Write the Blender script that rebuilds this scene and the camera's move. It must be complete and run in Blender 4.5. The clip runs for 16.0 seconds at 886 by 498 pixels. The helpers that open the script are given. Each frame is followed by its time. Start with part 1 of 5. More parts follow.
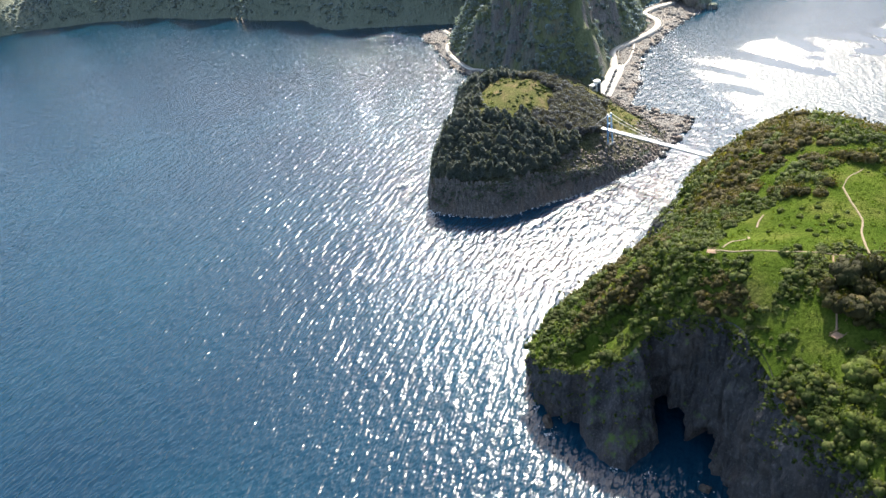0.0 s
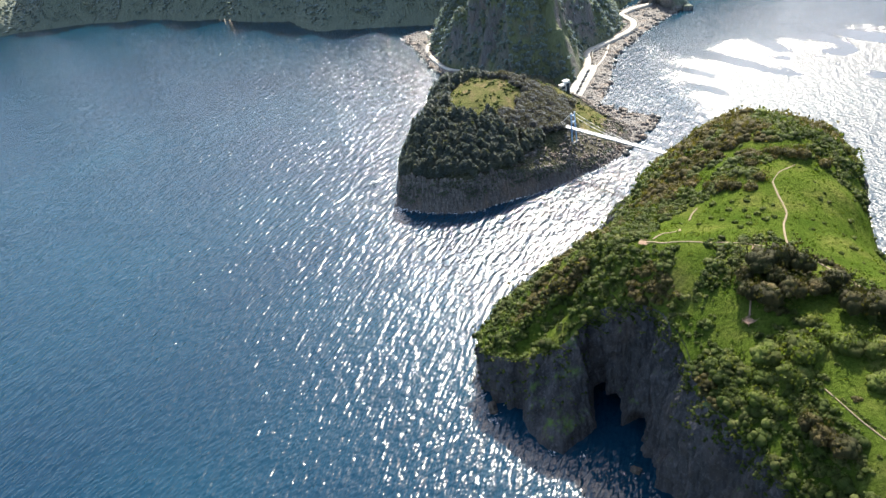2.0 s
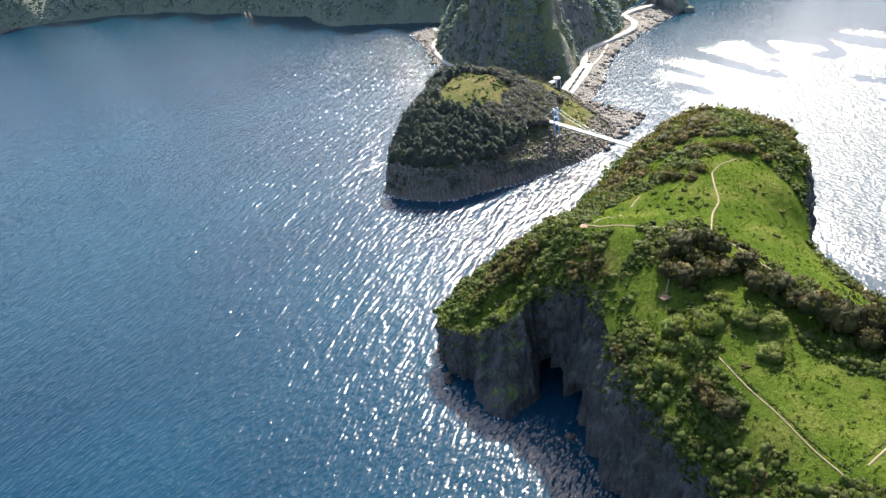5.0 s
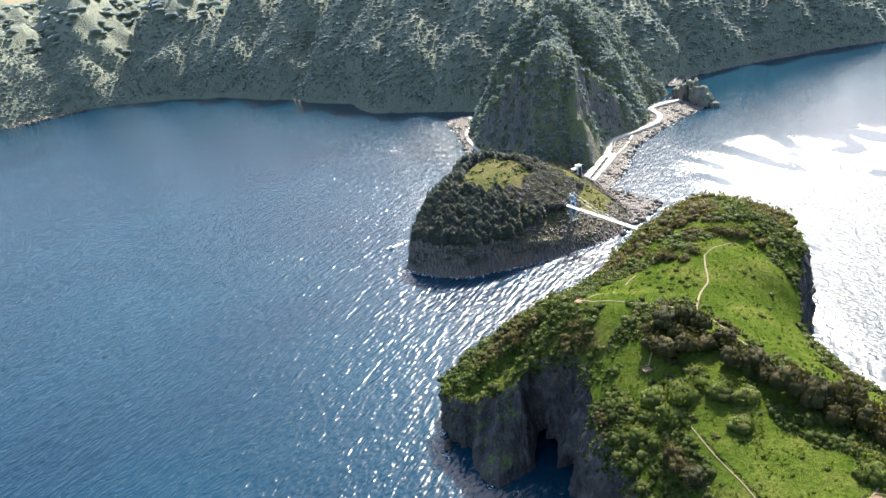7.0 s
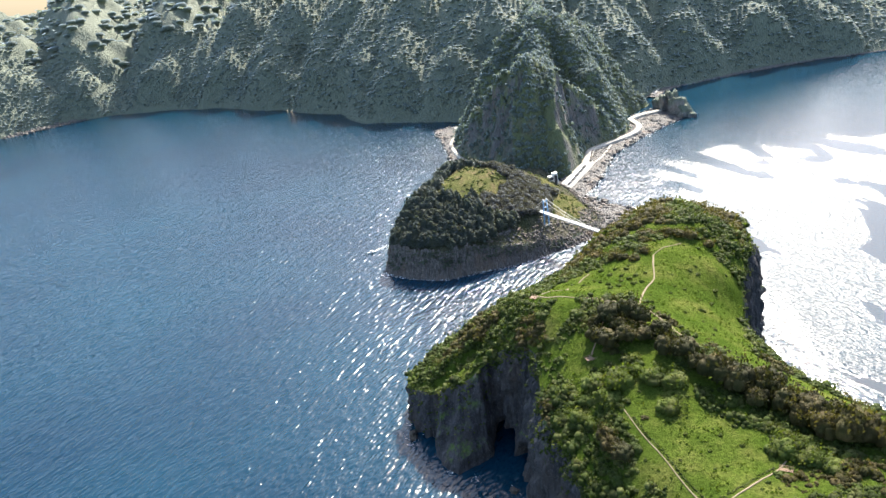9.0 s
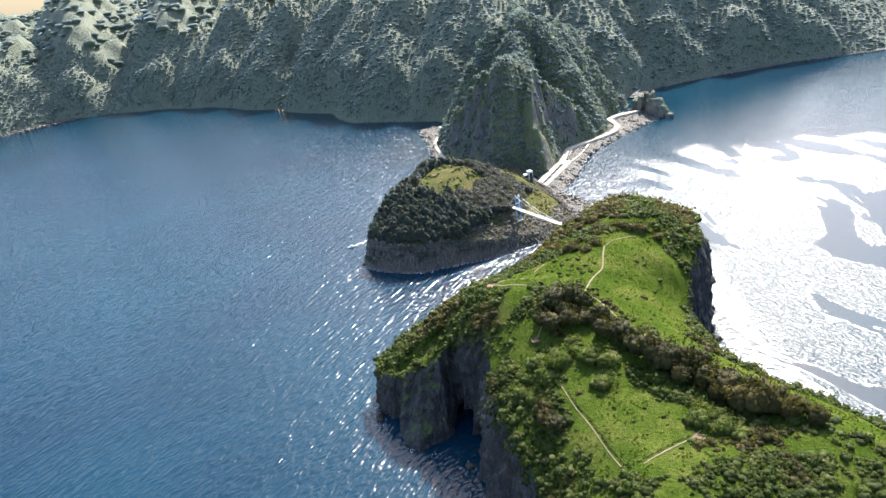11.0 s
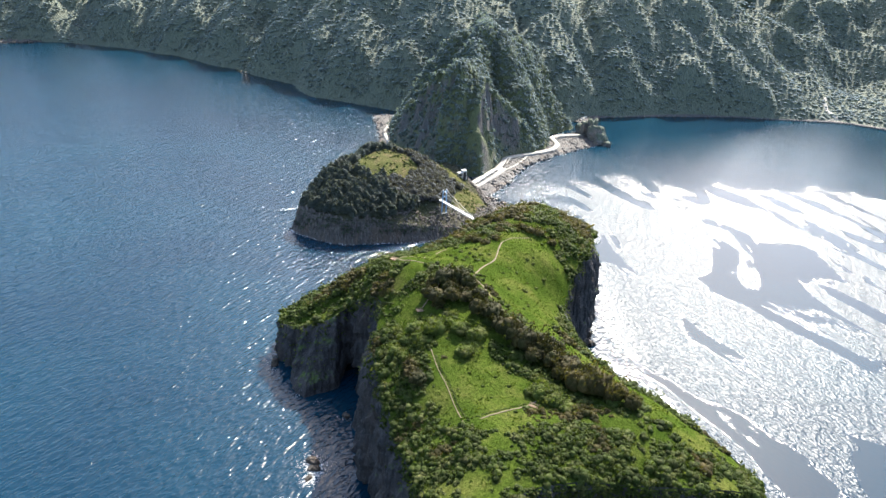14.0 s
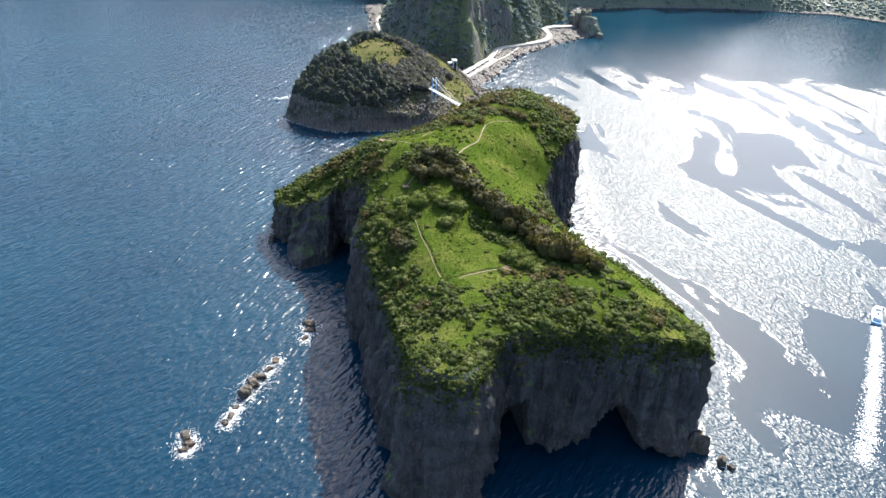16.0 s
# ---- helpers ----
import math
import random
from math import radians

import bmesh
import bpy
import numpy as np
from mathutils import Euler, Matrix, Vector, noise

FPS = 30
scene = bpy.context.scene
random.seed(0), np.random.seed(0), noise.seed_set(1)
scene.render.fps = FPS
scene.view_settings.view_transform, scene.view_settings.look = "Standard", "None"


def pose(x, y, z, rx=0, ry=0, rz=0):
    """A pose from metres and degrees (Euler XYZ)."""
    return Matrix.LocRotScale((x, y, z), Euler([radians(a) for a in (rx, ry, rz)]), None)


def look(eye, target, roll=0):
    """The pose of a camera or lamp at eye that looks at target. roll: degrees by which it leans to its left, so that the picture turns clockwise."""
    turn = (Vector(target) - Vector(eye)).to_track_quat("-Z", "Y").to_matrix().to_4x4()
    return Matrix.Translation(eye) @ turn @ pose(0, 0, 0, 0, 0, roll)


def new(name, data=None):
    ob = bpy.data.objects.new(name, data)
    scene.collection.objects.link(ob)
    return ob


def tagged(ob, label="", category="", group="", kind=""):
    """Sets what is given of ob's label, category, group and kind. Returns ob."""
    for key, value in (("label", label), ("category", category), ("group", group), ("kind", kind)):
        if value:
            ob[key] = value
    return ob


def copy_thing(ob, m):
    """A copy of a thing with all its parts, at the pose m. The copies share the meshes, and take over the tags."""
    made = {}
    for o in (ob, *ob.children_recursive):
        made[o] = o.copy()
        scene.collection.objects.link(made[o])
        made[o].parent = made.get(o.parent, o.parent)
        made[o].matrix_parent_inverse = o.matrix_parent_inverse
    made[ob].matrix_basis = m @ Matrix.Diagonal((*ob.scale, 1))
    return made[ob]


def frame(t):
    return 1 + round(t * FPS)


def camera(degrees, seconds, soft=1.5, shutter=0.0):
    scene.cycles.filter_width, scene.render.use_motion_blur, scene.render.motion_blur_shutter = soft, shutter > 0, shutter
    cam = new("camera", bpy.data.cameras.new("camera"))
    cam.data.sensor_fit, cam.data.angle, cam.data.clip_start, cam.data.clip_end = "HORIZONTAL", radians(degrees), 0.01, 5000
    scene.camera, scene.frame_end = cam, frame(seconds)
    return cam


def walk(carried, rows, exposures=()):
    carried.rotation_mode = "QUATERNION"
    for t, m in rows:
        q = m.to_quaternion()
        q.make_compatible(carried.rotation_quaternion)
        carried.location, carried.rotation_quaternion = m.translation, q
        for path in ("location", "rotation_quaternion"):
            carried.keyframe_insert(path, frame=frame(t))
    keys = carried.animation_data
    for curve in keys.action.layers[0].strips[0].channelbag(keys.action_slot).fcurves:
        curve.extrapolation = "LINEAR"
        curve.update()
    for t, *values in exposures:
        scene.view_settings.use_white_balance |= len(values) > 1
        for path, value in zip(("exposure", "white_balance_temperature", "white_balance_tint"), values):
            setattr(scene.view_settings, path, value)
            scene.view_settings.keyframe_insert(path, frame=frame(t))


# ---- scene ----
cam = camera(62.04, 16.0)
# seconds, place in metres, yaw, pitch, roll in degrees
ROWS = [
    (0.0, 1.75, -0.20, 339.59, 0.171, -31.336, -10.133),
    (0.5, 10.09, -5.19, 339.43, 0.247, -31.308, -10.252),
    (1.0, 18.30, -10.30, 339.23, 0.299, -31.276, -10.340),
    (1.5, 26.35, -15.60, 339.16, 0.327, -31.245, -10.349),
    (2.0, 34.23, -21.23, 339.19, 0.289, -31.232, -10.205),
    (2.5, 41.92, -27.18, 339.45, 0.275, -31.207, -10.193),
    (3.0, 49.35, -33.66, 339.80, 0.264, -31.218, -10.136),
    (3.5, 56.42, -40.48, 340.20, 0.227, -31.212, -10.073),
    (4.0, 63.31, -47.57, 340.70, 0.219, -31.220, -10.021),
    (4.2, 65.72, -50.18, 340.56, 0.353, -31.254, -9.970),
    (6.3, 94.50, -80.95, 342.60, 6.400, -29.458, -9.567),
    (6.5, 96.79, -84.04, 342.92, 5.942, -27.384, -9.216),
    (7.0, 103.45, -91.86, 342.92, 5.297, -23.954, -8.920),
    (7.5, 110.32, -99.30, 342.96, 5.255, -23.748, -8.868),
    (8.0, 117.24, -106.71, 342.98, 5.141, -23.024, -8.796),
    (8.5, 123.95, -114.19, 343.14, 5.154, -23.050, -8.787),
    (9.0, 130.59, -121.78, 343.74, 5.169, -23.079, -8.800),
    (11.3, 163.42, -159.46, 348.17, 5.000, -23.120, -8.500),
    (11.5, 166.27, -162.73, 348.56, 4.447, -23.224, -6.695),
    (12.0, 172.09, -171.88, 349.73, 1.611, -23.367, 0.577),
    (12.5, 177.49, -181.39, 351.00, 0.943, -23.398, 2.258),
    (13.0, 182.45, -191.19, 351.96, 0.693, -23.443, 2.792),
    (13.5, 186.89, -201.09, 352.65, 0.569, -23.496, 2.985),
    (14.0, 190.78, -210.98, 353.12, 0.496, -23.522, 3.080),
    (14.5, 194.18, -220.74, 353.43, 0.448, -23.577, 3.142),
    (15.0, 197.17, -230.83, 353.67, 0.387, -23.622, 3.163),
    (15.5, 199.70, -241.64, 353.75, 0.223, -25.675, 3.244),
    (16.0, 201.59, -252.38, 354.35, -0.261, -31.178, 3.561),
]
walk(cam, [(t, pose(x, y, z, 0, 0, yaw) @ pose(0, 0, 0, 90 + pitch, 0, 0) @ pose(0, 0, 0, 0, 0, roll)) for t, x, y, z, yaw, pitch, roll in ROWS], [(0.0, 1.32, 6900, 10), (4.2, 1.36, 6850, 10), (7.0, 1.44, 6750, 10), (9.2, 1.42, 6700, 10), (12.0, 1.32, 6550, 10), (16.0, 1.24, 6550, 10)])

# ---- light ----
SUN_EL, SUN_AZ = radians(42.0), radians(19.0)
TO_SUN = Vector((math.sin(SUN_AZ) * math.cos(SUN_EL), math.cos(SUN_AZ) * math.cos(SUN_EL), math.sin(SUN_EL)))
world = bpy.data.worlds.new("sky")
scene.world = world
world.use_nodes = True
sky = world.node_tree.nodes.new("ShaderNodeTexSky")
sky.sky_type, sky.sun_disc = "NISHITA", False
sky.sun_elevation, sky.sun_rotation = SUN_EL, SUN_AZ
sky.air_density, sky.dust_density, sky.ozone_density = 1.0, 2.0, 1.5
back = world.node_tree.nodes["Background"]
back.inputs["Strength"].default_value = 0.15
world.node_tree.links.new(sky.outputs[0], back.inputs["Color"])
sun_data = bpy.data.lights.new("sun", "SUN")
sun_data.energy, sun_data.angle, sun_data.color = 5.0, radians(0.53), (1.0, 0.95, 0.86)
sun = new("sun", sun_data)
sun.matrix_world = look(TO_SUN * 900, (0, 0, 0))


# ---- materials ----
def material(name):
    m = bpy.data.materials.new(name)
    m.use_nodes = True
    return m, m.node_tree.nodes, m.node_tree.links, m.node_tree.nodes["Principled BSDF"]


def tex(nodes, links, kind, vector=None, **values):
    n = nodes.new("ShaderNodeTex" + kind)
    for key, value in values.items():
        n.inputs[key].default_value = value
    if vector is not None:
        links.new(vector, n.inputs["Vector"])
    return n


def place(nodes, links, scale=(1, 1, 1), turn=(0, 0, 0)):
    """World metres, stretched and turned."""
    g = nodes.new("ShaderNodeNewGeometry")
    m = nodes.new("ShaderNodeMapping")
    m.inputs["Scale"].default_value = scale
    m.inputs["Rotation"].default_value = [radians(a) for a in turn]
    links.new(g.outputs["Position"], m.inputs["Vector"])
    return m.outputs[0]


def stretched(nodes, links, size, turn=0.0):
    """World metres, turned about z and counted in pieces of that size."""
    g = nodes.new("ShaderNodeNewGeometry")
    m = nodes.new("ShaderNodeMapping")
    m.vector_type = "TEXTURE"
    m.inputs["Scale"].default_value = size
    m.inputs["Rotation"].default_value = (0, 0, radians(turn))
    links.new(g.outputs["Position"], m.inputs["Vector"])
    return m.outputs[0]


def ramp(nodes, links, value, stops, smooth=False):
    r = nodes.new("ShaderNodeValToRGB")
    e = r.color_ramp.elements
    while len(e) < len(stops):
        e.new(0.5)
    for el, (at, colour) in zip(e, stops):
        el.position = at
        el.color = (*colour, 1) if isinstance(colour, tuple) else (colour, colour, colour, 1)
    if smooth:
        r.color_ramp.interpolation = "EASE"
    links.new(value, r.inputs[0])
    return r.outputs[0]


def mix(nodes, links, fac, a, b, mode="MIX"):
    m = nodes.new("ShaderNodeMix")
    m.data_type, m.blend_type = "RGBA", mode
    for value, slot in ((fac, 0), (a, 6), (b, 7)):
        if isinstance(value, (float, int)):
            m.inputs[slot].default_value = value
        elif isinstance(value, tuple):
            m.inputs[slot].default_value = (*value, 1)
        else:
            links.new(value, m.inputs[slot])
    return m.outputs[2]


def math_node(nodes, links, op, a, b=None):
    m = nodes.new("ShaderNodeMath")
    m.operation = op
    for n, value in enumerate((a, b)):
        if value is None:
            continue
        if isinstance(value, (float, int)):
            m.inputs[n].default_value = value
        else:
            links.new(value, m.inputs[n])
    return m.outputs[0]


def bump(nodes, links, height, strength, distance, normal=None):
    b = nodes.new("ShaderNodeBump")
    if isinstance(distance, float):
        b.inputs["Distance"].default_value = distance
    else:
        links.new(distance, b.inputs["Distance"])
    if isinstance(strength, float):
        b.inputs["Strength"].default_value = strength
    else:
        links.new(strength, b.inputs["Strength"])
    links.new(height, b.inputs["Height"])
    if normal is not None:
        links.new(normal, b.inputs["Normal"])
    return b.outputs[0]


def sea_material():
    m, n, l, p = material("sea_water")
    deep = tex(n, l, "Noise", place(n, l, (0.004, 0.004, 0)), Scale=1.0, Detail=3.0)
    col = ramp(n, l, deep.outputs[0], [(0.3, (0.001, 0.020, 0.043)), (0.7, (0.002, 0.034, 0.061))])
    l.new(col, p.inputs["Base Color"])
    p.inputs["IOR"].default_value = 1.36
    swell = tex(n, l, "Noise", stretched(n, l, (38, 9, 99), 68), Scale=1.0, Detail=2.0, Roughness=0.45)
    waves = tex(n, l, "Noise", stretched(n, l, (14, 4.4, 99), 63), Scale=1.0, Detail=1.0, Roughness=0.5)
    chop = tex(n, l, "Noise", stretched(n, l, (5.0, 2.3, 99), 52), Scale=1.0, Detail=1.0, Roughness=0.5)
    fine = tex(n, l, "Noise", stretched(n, l, (1.5, 1.0, 99), 35), Scale=1.0, Detail=2.0, Roughness=0.6)
    # wind lanes: ruffled to the west, patchy slicks in the lee of the island to the east
    lee = n.new("ShaderNodeSeparateXYZ")
    l.new(place(n, l), lee.inputs[0])
    lanes = tex(n, l, "Noise", stretched(n, l, (250, 100, 99), -72), Scale=1.0, Detail=5.0, Roughness=0.5, Distortion=1.6)
    patch = ramp(n, l, lanes.outputs[0], [(0.43, 0.05), (0.475, 0.82)], True)
    east = n.new("ShaderNodeMapRange")
    east.inputs["From Min"].default_value, east.inputs["From Max"].default_value = 330.0, 380.0
    l.new(lee.outputs[0], east.inputs["Value"])
    north = n.new("ShaderNodeMapRange")
    north.inputs["From Min"].default_value, north.inputs["From Max"].default_value = 860.0, 930.0
    shore_noise = tex(n, l, "Noise", place(n, l, (0.009, 0.009, 0)), Scale=1.0, Detail=5.0, Roughness=0.6)
    wander = math_node(n, l, "MULTIPLY", math_node(n, l, "SUBTRACT", shore_noise.outputs[0], 0.5), 190.0)
    l.new(math_node(n, l, "ADD", lee.outputs[1], wander), north.inputs["Value"])
    patch = mix(n, l, north.outputs[0], patch, (0.20, 0.20, 0.20))
    ruffle = mix(n, l, east.outputs[0], (0.94, 0.94, 0.94), patch)
    lee_waves = tex(n, l, "Noise", stretched(n, l, (6.5, 3.2, 99), -56), Scale=1.0, Detail=1.0, Roughness=0.5)
    lee_chop = tex(n, l, "Noise", stretched(n, l, (2.6, 1.6, 99), -48), Scale=1.0, Detail=1.0, Roughness=0.5)
    wave_height = mix(n, l, east.outputs[0], waves.outputs[0], lee_waves.outputs[0])
    chop_height = mix(n, l, east.outputs[0], chop.outputs[0], lee_chop.outputs[0])
    # ripples too fine to see singly spread the glitter where the wind ruffles the lee
    l.new(mix(n, l, east.outputs[0], (0.11, 0.11, 0.11), ramp(n, l, patch, [(0.05, 0.04), (0.82, 0.36)])), p.inputs["Roughness"])
    b = bump(n, l, swell.outputs[0], ruffle, 1.1)
    wave_size = mix(n, l, east.outputs[0], (1.5, 1.5, 1.5), (1.8, 1.8, 1.8))
    chop_size = mix(n, l, east.outputs[0], (0.85, 0.85, 0.85), (1.2, 1.2, 1.2))
    b = bump(n, l, wave_height, ruffle, wave_size, b)
    b = bump(n, l, chop_height, ruffle, chop_size, b)
    b = bump(n, l, fine.outputs[0], ruffle, 0.14, b)
    l.new(b, p.inputs["Normal"])
    return m


def rock_material(name, dark, light, streak=(0.25, 0.25, 0.05), green=(0.35, 0.6), turf=(0.07, 0.12, 0.025)):
    m, n, l, p = material(name)
    big = tex(n, l, "Noise", place(n, l, streak), Scale=1.0, Detail=6.0, Roughness=0.65)
    col = ramp(n, l, big.outputs[0], [(0.3, dark), (0.52, tuple(0.5 * (a + b) for a, b in zip(dark, light))), (0.72, light)])
    spots = tex(n, l, "Noise", place(n, l, (0.9, 0.9, 0.5)), Scale=1.0, Detail=5.0, Roughness=0.7)
    col = mix(n, l, ramp(n, l, spots.outputs[0], [(0.52, 0.0), (0.68, 0.75)]), col, tuple(2.0 * v for v in light))
    rust = tex(n, l, "Noise", place(n, l, (0.06, 0.06, 0.03)), Scale=1.0, Detail=4.0)
    col = mix(n, l, ramp(n, l, rust.outputs[0], [(0.52, 0.0), (0.68, 0.4)]), col, (1.3 * light[0], 0.95 * light[1], 0.7 * light[2]))
    # thin grass and moss on the ledges
    g = n.new("ShaderNodeNewGeometry")
    up = n.new("ShaderNodeSeparateXYZ")
    l.new(g.outputs["Normal"], up.inputs[0])
    moss = tex(n, l, "Noise", place(n, l, (0.12, 0.12, 0.12)), Scale=1.0, Detail=5.0, Roughness=0.7)
    ledge = math_node(n, l, "MULTIPLY", ramp(n, l, up.outputs[2], [(green[0], 0.0), (green[1], 1.0)]), ramp(n, l, moss.outputs[0], [(green[0], 0.0), (green[0] + 0.13, 1.0)]))
    col = mix(n, l, ledge, col, turf)
    l.new(col, p.inputs["Base Color"])
    p.inputs["Roughness"].default_value = 0.85
    crack = tex(n, l, "Voronoi", place(n, l, (0.33, 0.33, 0.07)), Scale=1.0)
    b = bump(n, l, crack.outputs["Distance"], 1.0, 2.4)
    grain = tex(n, l, "Noise", place(n, l, (1.3, 1.3, 0.7)), Scale=1.0, Detail=6.0, Roughness=0.7)
    l.new(bump(n, l, grain.outputs[0], 0.9, 1.0, b), p.inputs["Normal"])
    return m


def grass_material(name, a, b, c, relief=0.5, scale=0.028):
    m, n, l, p = material(name)
    broad = tex(n, l, "Noise", place(n, l, (scale, scale, 0.02)), Scale=1.0, Detail=5.0, Roughness=0.6)
    col = ramp(n, l, broad.outputs[0], [(0.3, a), (0.5, b), (0.68, c)])
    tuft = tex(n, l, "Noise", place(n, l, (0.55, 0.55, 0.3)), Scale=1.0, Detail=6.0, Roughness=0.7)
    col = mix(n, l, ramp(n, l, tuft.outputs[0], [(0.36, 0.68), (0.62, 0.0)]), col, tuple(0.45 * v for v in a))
    l.new(col, p.inputs["Base Color"])
    p.inputs["Roughness"].default_value = 0.8
    p.inputs["Specular IOR Level"].default_value = 0.0
    fine = tex(n, l, "Noise", place(n, l, (1.6, 1.6, 1.0)), Scale=1.0, Detail=4.0, Roughness=0.7)
    bb = bump(n, l, tuft.outputs[0], 0.8, relief * 1.6)
    l.new(bump(n, l, fine.outputs[0], 0.7, relief * 0.5, bb), p.inputs["Normal"])
    return m


def leaf_material(name, a, b, c, scale=0.12, glow=0.45, dark=0.45, relief=0.6, tint=(1.25, 1.35, 0.5), haze_sheen=0.0, spread=0.32):
    """Foliage: lit leaves with light coming through them."""
    m, n, l, p = material(name)
    patch_noise = tex(n, l, "Noise", place(n, l, (scale, scale, scale)), Scale=1.0, Detail=3.0, Roughness=0.6)
    col = ramp(n, l, patch_noise.outputs[0], [(0.32, a), (0.5, b), (0.68, c)])
    g = n.new("ShaderNodeNewGeometry")
    shade = ramp(n, l, g.outputs["Random Per Island"], [(0.0, 0.94 - spread), (1.0, 0.94 + spread)])
    col = mix(n, l, 1.0, col, shade, "MULTIPLY")
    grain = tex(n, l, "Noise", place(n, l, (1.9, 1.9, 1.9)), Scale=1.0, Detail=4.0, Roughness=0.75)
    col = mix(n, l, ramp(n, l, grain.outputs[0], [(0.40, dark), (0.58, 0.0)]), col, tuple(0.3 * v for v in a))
    l.new(col, p.inputs["Base Color"])
    l.new(bump(n, l, grain.outputs[0], 1.0, relief), p.inputs["Normal"])
    p.inputs["Roughness"].default_value = 0.6
    p.inputs["Specular IOR Level"].default_value = 0.12
    # bluish sheen that imitates haze in front of distant foliage
    p.inputs["Sheen Weight"].default_value, p.inputs["Sheen Roughness"].default_value = haze_sheen, 0.6
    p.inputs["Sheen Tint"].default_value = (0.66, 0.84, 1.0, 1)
    t = n.new("ShaderNodeBsdfTranslucent")
    l.new(mix(n, l, 1.0, col, tint, "MULTIPLY"), t.inputs["Color"])
    ms = n.new("ShaderNodeMixShader")
    ms.inputs[0].default_value = glow
    l.new(p.outputs[0], ms.inputs[1])
    l.new(t.outputs[0], ms.inputs[2])
    l.new(ms.outputs[0], n["Material Output"].inputs["Surface"])
    return m


def plain_material(name, colour, rough=0.6, metal=0.0, wear=0.25, scale=1.0, relief=0.02):
    m, n, l, p = material(name)
    spot = tex(n, l, "Noise", place(n, l, (scale, scale, scale)), Scale=1.0, Detail=6.0, Roughness=0.7)
    col = ramp(n, l, spot.outputs[0], [(0.3, tuple(v * (1 - wear) for v in colour)), (0.6, colour)])
    l.new(col, p.inputs["Base Color"])
    p.inputs["Roughness"].default_value, p.inputs["Metallic"].default_value = rough, metal
    l.new(bump(n, l, spot.outputs[0], 0.6, relief), p.inputs["Normal"])
    return m


SEA = sea_material()
# streaky basalt; the colour contrast also imitates shaded crevices and lit ribs
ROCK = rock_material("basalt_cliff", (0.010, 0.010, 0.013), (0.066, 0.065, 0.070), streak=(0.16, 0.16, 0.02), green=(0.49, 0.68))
COLUMN_ROCK = rock_material("columnar_basalt", (0.05, 0.047, 0.045), (0.19, 0.17, 0.15), streak=(0.5, 0.5, 0.08), green=(0.85, 0.99))
HILL_ROCK = rock_material("hill_rock", (0.06, 0.06, 0.062), (0.15, 0.145, 0.14), streak=(0.08, 0.08, 0.018), green=(0.24, 0.40), turf=(0.105, 0.125, 0.058))
# rock and turf paled so that distance haze is part of the colour
FAR_ROCK = rock_material("hazed_mountain_rock", (0.11, 0.115, 0.115), (0.26, 0.255, 0.245), streak=(0.03, 0.03, 0.012), green=(0.10, 0.30), turf=(0.135, 0.158, 0.115))
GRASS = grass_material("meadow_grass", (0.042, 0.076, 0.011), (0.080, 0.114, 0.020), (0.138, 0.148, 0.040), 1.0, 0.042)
DRY_GRASS = grass_material("dry_meadow", (0.080, 0.098, 0.034), (0.130, 0.128, 0.054), (0.195, 0.150, 0.090), 0.9, 0.07)
WOOD_FLOOR = grass_material("forest_floor", (0.060, 0.070, 0.036), (0.105, 0.100, 0.066), (0.150, 0.136, 0.105), 1.4)
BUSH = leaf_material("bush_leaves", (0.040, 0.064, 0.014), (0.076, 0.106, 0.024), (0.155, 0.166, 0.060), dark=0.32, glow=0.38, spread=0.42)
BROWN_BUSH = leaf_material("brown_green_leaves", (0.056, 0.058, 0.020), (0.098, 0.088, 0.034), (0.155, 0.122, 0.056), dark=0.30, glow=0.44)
# brighter copy of the bush leaves; sunlight on the domes is in the colour
DOME_LEAF = leaf_material("lit_bush_leaves", (0.062, 0.094, 0.018), (0.105, 0.140, 0.030), (0.165, 0.182, 0.058), dark=0.30, glow=0.42, spread=0.36)
# darker copy of the brown-green leaves; the crowns' shaded side is in the colour
TREE_LEAF = leaf_material("shaded_tree_leaves", (0.032, 0.038, 0.014), (0.056, 0.056, 0.021), (0.105, 0.084, 0.036), dark=0.34, glow=0.28, spread=0.4)
# needles and twigs of the islet get a weak sheen for haze
PINE = leaf_material("pine_needles", (0.058, 0.070, 0.046), (0.082, 0.092, 0.056), (0.120, 0.116, 0.066), 0.06, 0.4, 0.2, 0.3, haze_sheen=0.35)
BARE = leaf_material("budding_twigs", (0.074, 0.066, 0.058), (0.098, 0.086, 0.072), (0.125, 0.112, 0.082), 0.06, 0.4, 0.2, 0.3, haze_sheen=0.35)
# paled, evened out and fully sheened: the mountain haze is in this colour
FAR_LEAF = leaf_material("hazed_mountain_leaves", (0.115, 0.148, 0.110), (0.144, 0.176, 0.130), (0.190, 0.206, 0.142), 0.012, 0.55, 0.0, 0.2, (1.05, 1.1, 1.0), haze_sheen=1.0, spread=0.08)
TUFT = leaf_material("long_grass", (0.060, 0.100, 0.016), (0.086, 0.126, 0.023), (0.120, 0.146, 0.036), 0.05, 0.5, 0.1, 0.2)
BARK = plain_material("bark", (0.09, 0.065, 0.045), 0.9, wear=0.5, scale=2.0)
DIRT = plain_material("trodden_earth", (0.26, 0.205, 0.135), 0.95, wear=0.35, scale=0.8, relief=0.15)
CONCRETE = plain_material("pale_concrete", (0.50, 0.47, 0.41), 0.85, wear=0.25, scale=0.4)
SEAWALL = plain_material("seawall_concrete", (0.33, 0.32, 0.29), 0.9, wear=0.4, scale=0.5)
WHITE = plain_material("white_paint", (0.78, 0.78, 0.76), 0.5, wear=0.12, scale=0.6)
